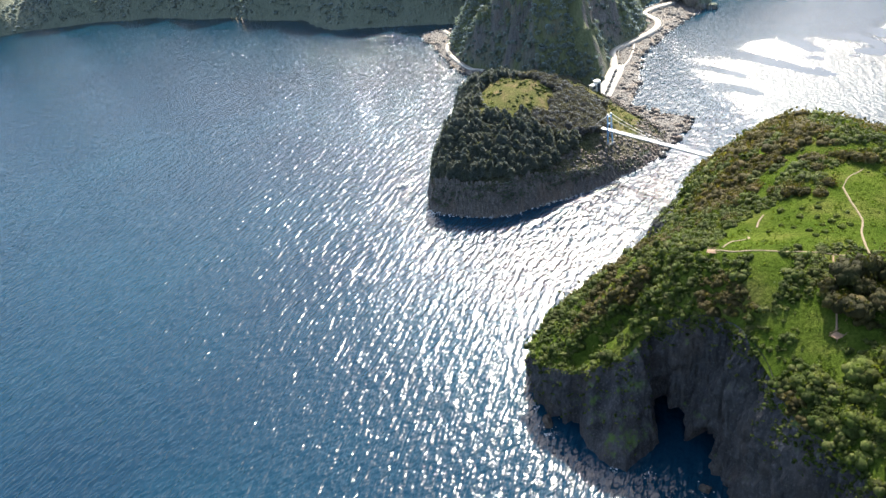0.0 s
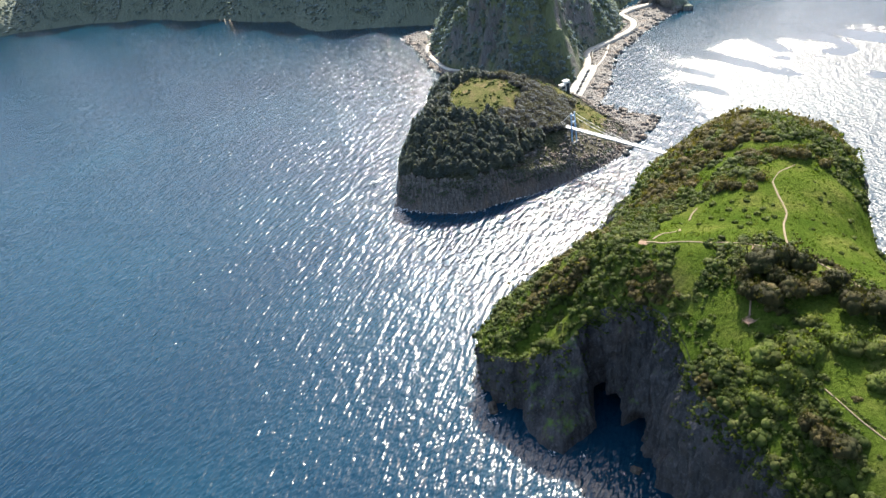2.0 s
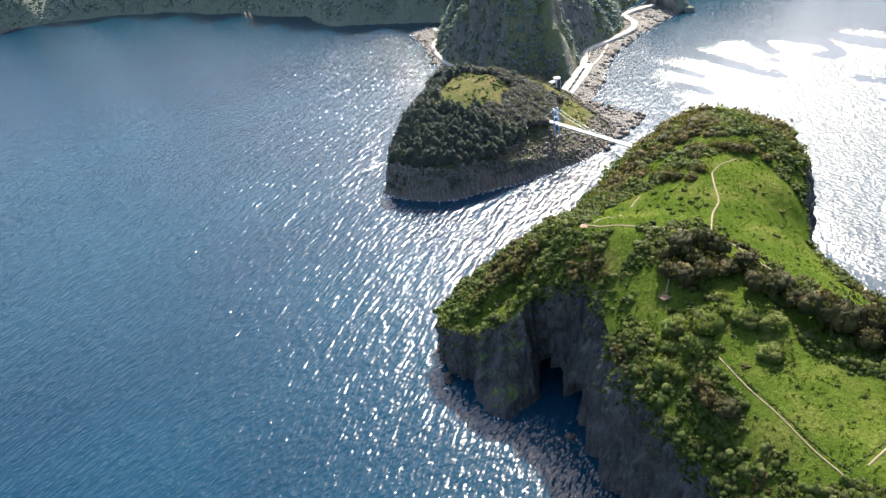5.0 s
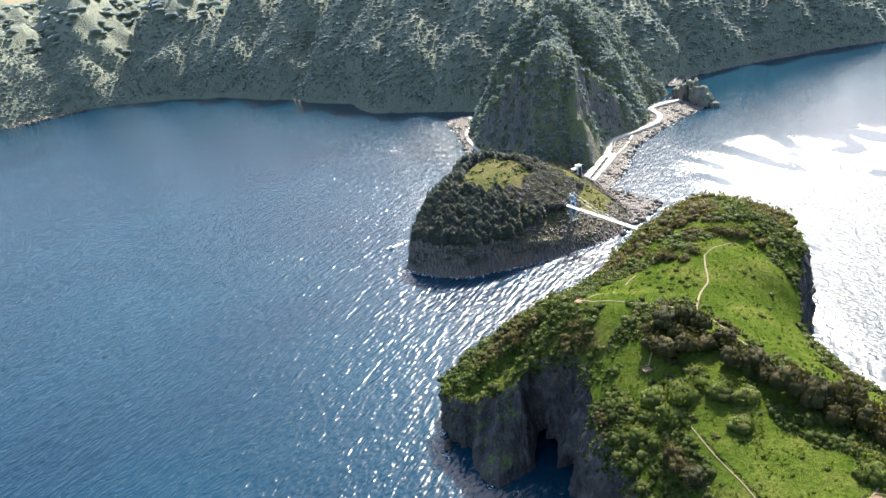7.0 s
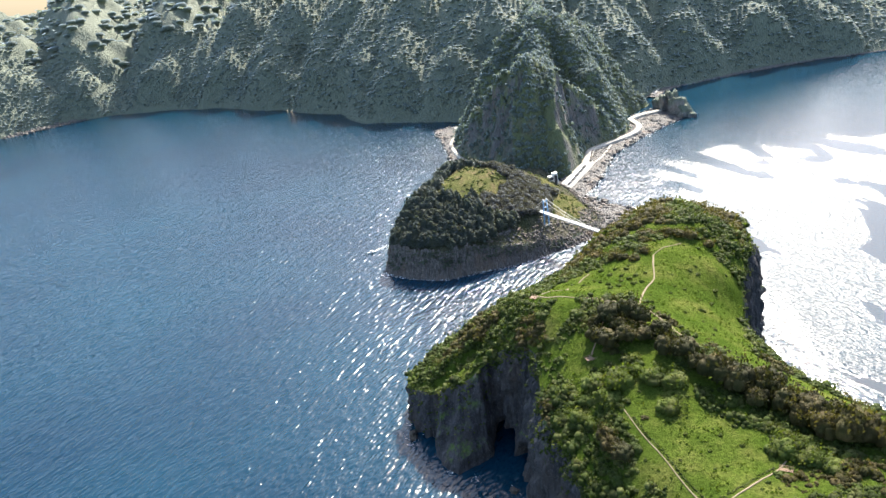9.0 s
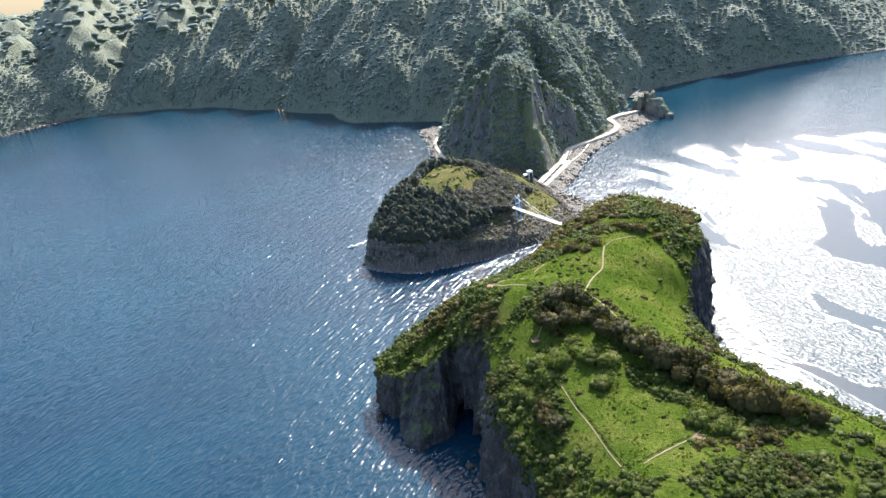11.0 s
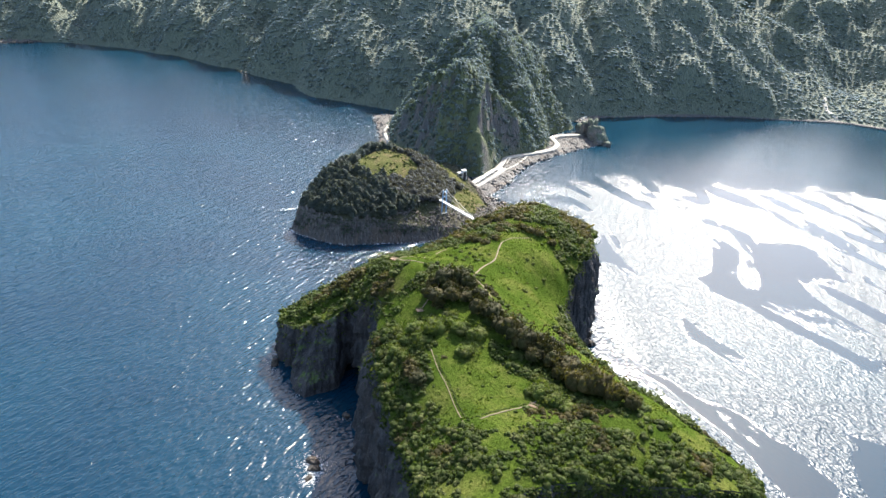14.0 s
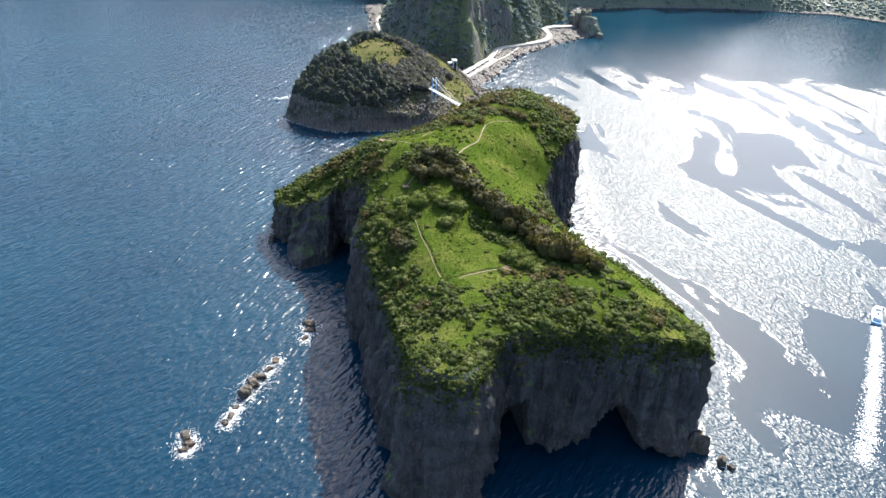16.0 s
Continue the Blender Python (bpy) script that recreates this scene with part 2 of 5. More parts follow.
BLUE = plain_material("blue_steel_paint", (0.22, 0.42, 0.66), 0.45, wear=0.2, scale=0.7)
STEEL = plain_material("grey_steel", (0.45, 0.46, 0.47), 0.4, 0.6, wear=0.2)
BOULDER = rock_material("shore_boulders", (0.05, 0.048, 0.046), (0.19, 0.18, 0.168), green=(0.9, 0.99))
WET_ROCK = rock_material("wet_rock", (0.03, 0.028, 0.026), (0.12, 0.10, 0.08), green=(0.9, 0.99))
FOAM = plain_material("sea_foam", (0.82, 0.84, 0.84), 0.9, wear=0.2, scale=0.7, relief=0.1)
TIMBER = plain_material("weathered_timber", (0.30, 0.20, 0.13), 0.85, wear=0.4, scale=2.0)
DARK_GLASS = plain_material("dark_window_glass", (0.03, 0.04, 0.05), 0.1, wear=0.1)


# ---- shaping helpers ----
def lattice(ix, iy, seed):
    h = np.sin(ix * 127.1 + iy * 311.7 + seed * 74.7) * 43758.5453
    return h - np.floor(h)


def vnoise(x, y, seed=0.0):
    """Smooth noise from -1 to 1 over the plane."""
    x, y = np.asarray(x, float), np.asarray(y, float)
    ix, iy = np.floor(x), np.floor(y)
    fx, fy = x - ix, y - iy
    fx, fy = fx * fx * (3 - 2 * fx), fy * fy * (3 - 2 * fy)
    a, b = lattice(ix, iy, seed), lattice(ix + 1, iy, seed)
    c, d = lattice(ix, iy + 1, seed), lattice(ix + 1, iy + 1, seed)
    return 2 * ((a * (1 - fx) + b * fx) * (1 - fy) + (c * (1 - fx) + d * fx) * fy) - 1


def fbm(x, y, octaves=4, seed=0.0, ridged=False):
    total, size, weight = 0.0, 1.0, 0.0
    for k in range(octaves):
        v = vnoise(np.asarray(x) / size, np.asarray(y) / size, seed + 7.3 * k)
        total = total + (1 - 2 * np.abs(v) if ridged else v) * size
        weight += size
        size *= 0.5
    return total / weight


def curve_through(points, step, closed=True):
    """A smooth line through points of any width, resampled at about every step metres."""
    p = np.array(points, float)
    n = len(p)
    out = []
    for i in range(n if closed else n - 1):
        a, b, c, d = (p[(i + k) % n] if closed else p[min(max(i + k, 0), n - 1)] for k in (-1, 0, 1, 2))
        for t in np.linspace(0, 1, max(2, int(np.linalg.norm((c - b)[:2]) / step)), endpoint=False):
            m0, m1 = (c - a) * 0.42, (d - b) * 0.42
            out.append((2 * t**3 - 3 * t**2 + 1) * b + (t**3 - 2 * t**2 + t) * m0 + (3 * t**2 - 2 * t**3) * c + (t**3 - t**2) * m1)
    if not closed:
        out.append(p[-1])
    return np.array(out)


def inside(poly, x, y):
    x, y = np.asarray(x, float), np.asarray(y, float)
    hit = np.zeros(x.shape, bool)
    for (x0, y0), (x1, y1) in zip(poly, np.roll(poly, -1, 0)):
        if y0 != y1:
            hit ^= ((y0 > y) != (y1 > y)) & (x < (x1 - x0) * (y - y0) / (y1 - y0) + x0)
    return hit


def edge_distance(poly, x, y, closed=True):
    x, y = np.asarray(x, float), np.asarray(y, float)
    best = np.full(x.shape, 1e9)
    nxt = np.roll(poly, -1, 0)
    for k in range(len(poly) - (0 if closed else 1)):
        a, d = poly[k], nxt[k] - poly[k]
        t = np.clip(((x - a[0]) * d[0] + (y - a[1]) * d[1]) / (d @ d + 1e-9), 0, 1)
        best = np.minimum(best, np.hypot(x - a[0] - t * d[0], y - a[1] - t * d[1]))
    return best


class Surface:
    """A smooth height over the plane, drawn through control points (a thin plate)."""

    def __init__(self, points, stiff=30.0):
        p = np.array(points, float)
        self.p = p[:, :2]
        n = len(p)
        r = np.linalg.norm(self.p[:, None] - self.p[None], axis=2)
        a = np.zeros((n + 3, n + 3))
        a[:n, :n] = self.kernel(r) + stiff * np.eye(n)
        a[:n, n], a[:n, n + 1 :] = 1, self.p
        a[n:, :n] = a[:n, n:].T
        self.w = np.linalg.solve(a, np.r_[p[:, 2], 0, 0, 0])

    @staticmethod
    def kernel(r):
        return r * r * np.log(r + 1e-6)

    def __call__(self, x, y):
        x, y = np.asarray(x, float), np.asarray(y, float)
        q = np.stack([x.ravel(), y.ravel()], 1)
        n = len(self.p)
        out = self.w[n] + q @ self.w[n + 1 :]
        for k in range(n):
            out += self.w[k] * self.kernel(np.hypot(q[:, 0] - self.p[k, 0], q[:, 1] - self.p[k, 1]))
        return out.reshape(x.shape)


def mesh_object(name, verts, faces, mat, parent=None, smooth=True, label="", kind="", category=""):
    """One mesh from arrays; faces all have the same number of corners."""
    verts, faces = np.asarray(verts, np.float32), np.asarray(faces, np.int32)
    me = bpy.data.meshes.new(name)
    k = faces.shape[1]
    me.vertices.add(len(verts))
    me.vertices.foreach_set("co", verts.ravel())
    me.loops.add(faces.size)
    me.loops.foreach_set("vertex_index", faces.ravel())
    me.polygons.add(len(faces))
    me.polygons.foreach_set("loop_start", np.arange(0, faces.size, k, dtype=np.int32))
    if smooth:
        me.polygons.foreach_set("use_smooth", np.ones(len(faces), bool))
    me.update(calc_edges=True)
    me.materials.append(mat)
    ob = new(name, me)
    if parent is not None:
        ob.parent = parent
    return tagged(ob, label, category, "", kind)


def part(name, bm, mat, parent=None, label="", smooth=False):
    me = bpy.data.meshes.new(name)
    bm.to_mesh(me)
    bm.free()
    me.materials.append(mat)
    if smooth:
        me.polygons.foreach_set("use_smooth", np.ones(len(me.polygons), bool))
    ob = new(name, me)
    if parent is not None:
        ob.parent = parent
    return tagged(ob, label)


def box(bm, x0, x1, y0, y1, z0, z1, m=None, bevel=0.0):
    made = bmesh.ops.create_cube(bm, size=1.0)["verts"]
    bmesh.ops.scale(bm, vec=(x1 - x0, y1 - y0, z1 - z0), verts=made)
    bmesh.ops.translate(bm, vec=((x0 + x1) / 2, (y0 + y1) / 2, (z0 + z1) / 2), verts=made)
    if bevel:
        edges = list({e for v in made for e in v.link_edges})
        made = list({v for f in bmesh.ops.bevel(bm, geom=edges, offset=bevel, segments=1, affect="EDGES")["faces"] for v in f.verts} | {v for v in made if v.is_valid})
    if m is not None:
        bmesh.ops.transform(bm, matrix=m, verts=made)


def tube(bm, a, b, r0, r1=None, sides=8):
    a, b = Vector(a), Vector(b)
    d = b - a
    made = bmesh.ops.create_cone(bm, cap_ends=True, segments=sides, radius1=r0, radius2=r0 if r1 is None else r1, depth=d.length)["verts"]
    bmesh.ops.transform(bm, matrix=Matrix.Translation((a + b) / 2) @ d.to_track_quat("Z", "Y").to_matrix().to_4x4(), verts=made)


def grid_faces(nx, ny):
    i = np.arange(nx * ny).reshape(nx, ny)
    return np.stack([i[:-1, :-1], i[1:, :-1], i[1:, 1:], i[:-1, 1:]], -1).reshape(-1, 4)


def field(name, x0, x1, y0, y1, step, height, keep, mat, **tags):
    """A height field over a rectangle, without the squares that keep() refuses."""
    xs, ys = np.arange(x0, x1 + step, step), np.arange(y0, y1 + step, step)
    X, Y = np.meshgrid(xs, ys, indexing="ij")
    Z = height(X, Y)
    faces = grid_faces(len(xs), len(ys))
    ok = keep(X, Y).ravel()
    faces = faces[ok[faces].all(1)]
    used, flat = np.unique(faces, return_inverse=True)
    verts = np.stack([X.ravel(), Y.ravel(), Z.ravel()], 1)[used]
    return mesh_object(name, verts, flat.reshape(-1, 4), mat, **tags)


def cliff(name, rim, foot, mat, caves=(), buttresses=(), levels=46, relief=1.0, floor=-5.0, bulge=1.0, **tags):
    """A rock wall lofted from the sea to the rim (closed line of x, y, z), with buttresses, upright ribs and hollowed caves.
    foot: how far the wall leans out at its base, along the rim."""
    n = len(rim)
    tangent = np.roll(rim[:, :2], -3, 0) - np.roll(rim[:, :2], 3, 0)
    tangent /= np.linalg.norm(tangent, axis=1)[:, None] + 1e-9
    area = np.sum(rim[:, 0] * np.roll(rim[:, 1], -1) - np.roll(rim[:, 0], -1) * rim[:, 1])
    out = np.stack([tangent[:, 1], -tangent[:, 0]], 1) * (1 if area > 0 else -1)
    for _ in range(12):
        out = (np.roll(out, 1, 0) + out + np.roll(out, -1, 0)) / 3
    out /= np.linalg.norm(out, axis=1)[:, None]
    along = np.r_[0, np.cumsum(np.linalg.norm(np.diff(rim[:, :2], axis=0), axis=1))]
    v = np.linspace(0, 1, levels)[None]
    z = floor + (rim[:, 2:3] + 0.5 - floor) * v
    height = rim[:, 2:3]
    fade = np.clip((1 - v) * 6, 0, 1) ** 0.7
    s = along[:, None] + 0 * v
    push = foot[:, None] * (1 - v) ** 1.25
    push = push + relief * fade * (9.0 * bulge * fbm(s / 34, z / 70, 3, 3.0) + 7.5 * fbm(s / 13, z / 80, 4, 8.0, True) + 3.2 * fbm(s / 4.6, z / 26, 3, 5.0, True) + 2.0 * fbm(s / 6, z / 6, 3, 6.0))
    # broken ledges
    push = push + relief * fade * 2.2 * (np.abs((z / 17 + fbm(s / 25, z / 20, 2, 2.0)) % 1 - 0.5) * 2 - 0.5)
    for cx, cy, half, reach in buttresses:
        k = np.argmin(np.hypot(rim[:, 0] - cx, rim[:, 1] - cy))
        d = np.abs(along - along[k])
        d = np.minimum(d, along[-1] - d)[:, None]
        push = push + reach * np.exp(-((d / half) ** 2)) * (1 - v) ** 0.9
    for cx, cy, half, top, deep in caves:
        k = np.argmin(np.hypot(rim[:, 0] - cx, rim[:, 1] - cy))
        d = np.abs(along - along[k])
        d = np.minimum(d, along[-1] - d)[:, None] + 0 * v
        d = d + 1.2 * fbm(s / 5, z / 6, 2, 9.0)
        arch = top * np.sqrt(np.clip(1 - (d / half) ** 2, 0, 1))
        push = push - deep * np.clip((arch - z) / 3.0, 0, 1) * (d < half)
    x = rim[:, 0:1] + out[:, 0:1] * push
    y = rim[:, 1:2] + out[:, 1:2] * push
    i = np.arange(n * levels).reshape(n, levels)
    j = np.roll(i, -1, 0)
    faces = np.stack([i[:, :-1], j[:, :-1], j[:, 1:], i[:, 1:]], -1).reshape(-1, 4)
    if area < 0:
        faces = faces[:, ::-1]
    return mesh_object(name, np.stack([x, y, z], -1).reshape(-1, 3), faces, mat, **tags)


def leaf_template(seed, count, size, lumps=7, squash=0.75, skirt=0.15):
    """Leaf sprays over a lumpy dome about 1 across its radius: quads."""
    rng = np.random.default_rng(seed)
    c = rng.normal(size=(lumps, 3)) * (0.42, 0.42, 0.2) + (0, 0, 0.35)
    r = rng.uniform(0.32, 0.55, lumps)
    which = rng.integers(0, lumps, count)
    d = rng.normal(size=(count, 3))
    d[:, 2] = np.abs(d[:, 2]) - 0.25
    d /= np.linalg.norm(d, axis=1)[:, None]
    p = c[which] + d * (r[which] * rng.uniform(0.8, 1.06, count))[:, None]
    p[:, 2] = np.maximum(p[:, 2] * squash, -skirt)
    nrm = d + rng.normal(size=(count, 3)) * 0.55
    nrm /= np.linalg.norm(nrm, axis=1)[:, None]
    t = np.cross(nrm, rng.normal(size=(count, 3)))
    t /= np.linalg.norm(t, axis=1)[:, None]
    b = np.cross(nrm, t)
    h = size * rng.uniform(0.6, 1.25, (count, 1))
    verts = np.stack([p - t * h - b * h * 0.7, p + t * h - b * h * 0.6, p + t * h * 0.8 + b * h * 0.8, p - t * h * 0.8 + b * h * 0.7], 1)
    return verts.reshape(-1, 3)


def clump_template(seed, lumps, sprays, size, squash=0.8, sides=6, rings=3):
    """A bush about 1 in radius: rounded leafy lumps with loose sprays standing out of them."""
    rng = np.random.default_rng(seed)
    vs, fs, base = [], [], 0
    a0 = rng.uniform(0, 6.28)
    for k in range(lumps):
        a, reach = a0 + k * 2.4, (0.62 * math.sqrt(k / max(1, lumps - 1))) if lumps > 1 else 0.0
        c = np.array([math.cos(a) * reach, math.sin(a) * reach, 0.28 * (1 - reach) + rng.uniform(-0.05, 0.12)])
        r = rng.uniform(0.36, 0.52)
        for j in range(rings + 1):
            h = -0.5 + 1.42 * j / rings
            h = math.sin(h * 1.0)
            w = math.sqrt(max(0.02, 1 - h * h))
            t = np.arange(sides) * 2 * np.pi / sides + rng.uniform(0, 0.6)
            ring = np.stack([np.cos(t) * w, np.sin(t) * w, np.full(sides, h)], 1) * rng.uniform(0.84, 1.16, (sides, 1))
            vs.append(c + ring * r * (1, 1, 0.9))
        i = base + np.arange((rings + 1) * sides).reshape(rings + 1, sides)
        j = np.roll(i, -1, 1)
        fs.append(np.stack([i[:-1], j[:-1], j[1:], i[1:]], -1).reshape(-1, 4))
        top = i[-1]
        fs.append(np.array([[top[0], top[1], top[2], top[3]], [top[0], top[3], top[4], top[5]]]))
        base += (rings + 1) * sides
    loose = leaf_template(seed + 500, sprays, size, lumps, 1.0)
    vs.append(loose)
    fs.append(base + np.arange(len(loose)).reshape(-1, 4))
    verts = np.concatenate(vs)
    verts[:, 2] = np.maximum(verts[:, 2] * squash, -0.25)
    return verts, np.concatenate(fs)


def pine_template(seed, count, tiers=7):
    """Needle sprays in drooping tiers on a cone 1 high."""
    rng = np.random.default_rng(seed)
    k = rng.integers(0, tiers, count)
    h = 0.2 + 0.78 * (k + rng.uniform(-0.25, 0.25, count)) / (tiers - 1) * 0.98
    reach = 0.50 * np.clip(1.04 - h, 0.05, 1) ** 0.62 * rng.uniform(0.25, 1.1, count)
    a = rng.uniform(0, 2 * np.pi, count)
    d = np.stack([np.cos(a), np.sin(a), 0 * a - 0.25], 1)
    p = np.stack([np.cos(a) * reach, np.sin(a) * reach, h - 0.25 * reach], 1)
    side = np.stack([-np.sin(a), np.cos(a), rng.normal(size=count) * 0.5], 1)
    s = rng.uniform(0.06, 0.11, (count, 1))
    verts = np.stack([p - side * s - d * s, p + side * s - d * s, p + side * s * 0.4 + d * s * 1.5, p - side * s * 0.4 + d * s * 1.5], 1)
    return verts.reshape(-1, 3)


def scatter(name, templates, places, mat, label, category, parent=None):
    """Many plants in one mesh. places: rows of x, y, z, scale, height scale, turn."""
    rng = np.random.default_rng(len(places))
    chunks, faces, base = [], [], 0
    for x, y, z, s, sz, a in places:
        t, f = templates[rng.integers(len(templates))]
        c, q = math.cos(a) * s, math.sin(a) * s
        chunks.append(np.stack([t[:, 0] * c - t[:, 1] * q + x, t[:, 0] * q + t[:, 1] * c + y, t[:, 2] * sz + z], 1))
        faces.append(f + base)
        base += len(t)
    return mesh_object(name, np.concatenate(chunks), np.concatenate(faces), mat, parent, True, label, "stuff", category)


def loose(verts):
    """Free quads, as a template."""
    return verts, np.arange(len(verts)).reshape(-1, 4)


# ---- the sea ----
def sea():
    bm = bmesh.new()
    bmesh.ops.create_grid(bm, x_segments=60, y_segments=60, size=4800)
    ob = part("water", bm, SEA)
    return tagged(ob, "dark blue sea ruffled by wind and glittering in the sun", "sea", kind="structure")


sea()

# ---- the island ----
WEST_RIM = [(46, 372, 30), (50, 348, 31), (70, 328, 40), (93, 321, 51), (110, 326, 63), (126, 316, 76), (141, 288, 88), (144, 262, 88), (142, 231, 81), (150, 203, 82), (158, 170, 80), (166, 142, 77)]
SOUTH_RIM = [(177, 110, 82), (186, 80, 90), (196, 52, 96), (213, 38, 102), (226, 48, 102), (233, 74, 99), (258, 87, 97), (300, 92, 94), (338, 97, 90), (362, 104, 84)]
EAST_RIM = [(370, 124, 76), (358, 168, 72), (334, 212, 68), (308, 250, 66), (293, 290, 66), (289, 330, 68), (298, 364, 80), (314, 404, 90), (327, 448, 86)]
NORTH_RIM = [(332, 500, 74), (318, 548, 56), (288, 574, 44), (250, 566, 40), (212, 528, 42), (184, 488, 44), (160, 450, 44), (120, 424, 44), (78, 402, 36)]
ISLAND_RIM = curve_through(WEST_RIM + SOUTH_RIM + EAST_RIM + NORTH_RIM, 1.6)
ISLAND_TOP = [(147, 330, 105), (172, 343, 103), (111, 377, 73), (144, 300, 97), (175, 251, 102), (212, 294, 113), (233, 355, 112), (258, 386, 110), (227, 373, 113), (276, 410, 112), (283, 350, 92), (262, 312, 92), (262, 259, 95), (211, 225, 109)]
ISLAND_TOP += [(182, 194, 100), (212, 198, 103), (243, 150, 99), (204, 115, 100), (181, 160, 93), (233, 90, 101), (273, 106, 101), (289, 130, 103), (315, 146, 101), (300, 180, 94), (282, 244, 84), (272, 450, 109), (250, 490, 93), (285, 510, 89), (215, 450, 93), (195, 420, 89)]
island_plate = Surface(ISLAND_TOP + [tuple(r) for r in ISLAND_RIM[::14]])


def island_z(x, y):
    x, y = np.asarray(x, float), np.asarray(y, float)
    z = island_plate(x, y) + 1.2 * fbm(x / 22, y / 22, 4, 4.0)
    # an overgrown gully behind the western brow
    u = np.clip(((x - 70) * 52 + (y - 338) * 16) / (52**2 + 16**2), 0, 1)
    d = np.hypot(x - 70 - 52 * u, y - 338 - 16 * u)
    z = z - 8.0 * np.exp(-((d / 8.0) ** 2))
    # lumpy slopes of the hilltop and the western brow
    rough = np.clip((np.abs(y - 330) - 40) / 60, 0, 1) * (y > 330) + np.clip((130 - x) / 40, 0, 1) * (y < 420)
    return z + 2.6 * np.clip(rough, 0, 1) * fbm(x / 26, y / 26, 3, 44.0)


def along_rim(rim, stops):
    """Values given at fractions of the rim, spread along it."""
    return np.interp(np.linspace(0, 1, len(rim)), *zip(*stops))


CLIFF_LEVELS = 58


def island():
    rim = ISLAND_RIM.copy()
    rim[:, 2] = island_z(rim[:, 0], rim[:, 1])
    foot = along_rim(rim, [(0, 8), (0.1, 12), (0.2, 7), (0.35, 8), (0.45, 10), (0.46, 8), (0.6, 8), (0.7, 5), (0.78, 10), (0.85, 24), (0.95, 24), (1, 10)])
    caves = [(252, 80, 13, 58, 34), (318, 92, 15, 44, 34), (298, 90, 62, 13, 50), (121, 320, 17, 13, 18), (139, 292, 12, 16, 16), (154, 184, 7, 25, 12)]
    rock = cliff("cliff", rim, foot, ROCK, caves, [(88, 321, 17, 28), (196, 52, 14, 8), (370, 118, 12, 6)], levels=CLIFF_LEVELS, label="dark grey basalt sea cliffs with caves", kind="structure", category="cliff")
    edge = rim[:, :2]
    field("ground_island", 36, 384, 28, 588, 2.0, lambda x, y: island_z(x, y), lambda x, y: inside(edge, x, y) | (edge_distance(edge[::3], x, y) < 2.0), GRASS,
          label="bright green meadow on the top of the island", kind="structure", category="ground")
    return rock


CLIFF_FACE = np.empty(len(ISLAND_RIM) * CLIFF_LEVELS * 3, np.float32)
island().data.vertices.foreach_get("co", CLIFF_FACE)
CLIFF_FACE = CLIFF_FACE.reshape(len(ISLAND_RIM), CLIFF_LEVELS, 3)

PATHS = [
    ("path_ridge", [(210, 291), (214, 303), (220, 317), (228, 330), (232, 350), (235, 362)], 1.0),
    ("path_upper", [(235, 362), (243, 371), (252, 378), (260, 384)], 0.5),
    ("path_belt", [(210, 291), (217, 281), (221, 270), (225, 259), (232, 250)], 0.9),
    ("path_west", [(148, 334), (154, 325), (163, 318), (174, 311), (187, 304), (198, 297), (210, 291)], 0.7),
    ("path_lookout", [(152, 332), (160, 337), (170, 339), (171, 343)], 1.1),
    ("path_knoll", [(180, 351), (184, 357), (189, 362)], 1.0),
    ("path_field", [(183, 203), (185, 195), (188, 184), (193, 170), (198, 152), (203, 136), (205, 128)], 0.42),
    ("path_hedge", [(214, 131), (222, 136), (233, 144), (243, 151), (249, 157), (252, 164)], 0.7),
    ("path_stairs", [(174, 256), (179, 266), (184, 276), (189, 288), (194, 298)], 0.8),
]


def path_distance(x, y):
    return np.min([edge_distance(np.array(points, float), x, y, False) for name, points, width in PATHS], axis=0)


# ---- the wooded islet before the headland ----
ISLET_RIM_SOUTH = [(2, 642, 26), (22, 624, 28), (45, 613, 28), (70, 607, 28), (95, 615, 26), (122, 620, 22), (150, 628, 17), (176, 640, 12), (206, 655, 7), (236, 686, 4), (248, 718, 3)]
ISLET_RIM_NORTH = [(236, 770, 3), (226, 816, 4), (214, 850, 6), (190, 905, 15), (130, 925, 10), (72, 900, 8), (46, 850, 8), (30, 780, 12), (14, 720, 18), (2, 672, 24)]
ISLET_RIM = curve_through(ISLET_RIM_SOUTH + ISLET_RIM_NORTH, 1.6)
ISLET_TOP = [(76, 762, 64), (79, 719, 66), (139, 755, 62), (110, 700, 60), (60, 680, 56), (30, 660, 46), (22, 692, 52), (45, 720, 60), (53, 820, 44), (150, 790, 56), (100, 650, 46), (140, 670, 40), (168, 672, 34), (181, 661, 22), (199, 795, 28), (180, 830, 26), (118, 812, 54), (86, 830, 42), (150, 700, 44), (212, 720, 16), (190, 740, 30)]
islet_plate = Surface(ISLET_TOP + [tuple(r) for r in ISLET_RIM[::12]])


def islet_z(x, y):
    return islet_plate(x, y) + 0.8 * fbm(np.asarray(x) / 16, np.asarray(y) / 16, 3, 14.0)


def islet():
    rim = ISLET_RIM.copy()
    rim[:, 2] = islet_z(rim[:, 0], rim[:, 1])
    foot = along_rim(rim, [(0, 5), (0.15, 6), (0.4, 9), (0.5, 8), (1, 6)])
    rock = cliff("cliff_islet", rim, foot, COLUMN_ROCK, levels=26, relief=0.45, label="columnar basalt cliff of the wooded islet", kind="structure", category="cliff")
    edge = rim[:, :2]
    field("ground_islet", -4, 256, 600, 932, 2.0, lambda x, y: islet_z(x, y), lambda x, y: inside(edge, x, y) | (edge_distance(edge[::3], x, y) < 2.0), WOOD_FLOOR,
          label="shaded forest floor of the wooded islet", kind="structure", category="ground")
    return rock


islet()

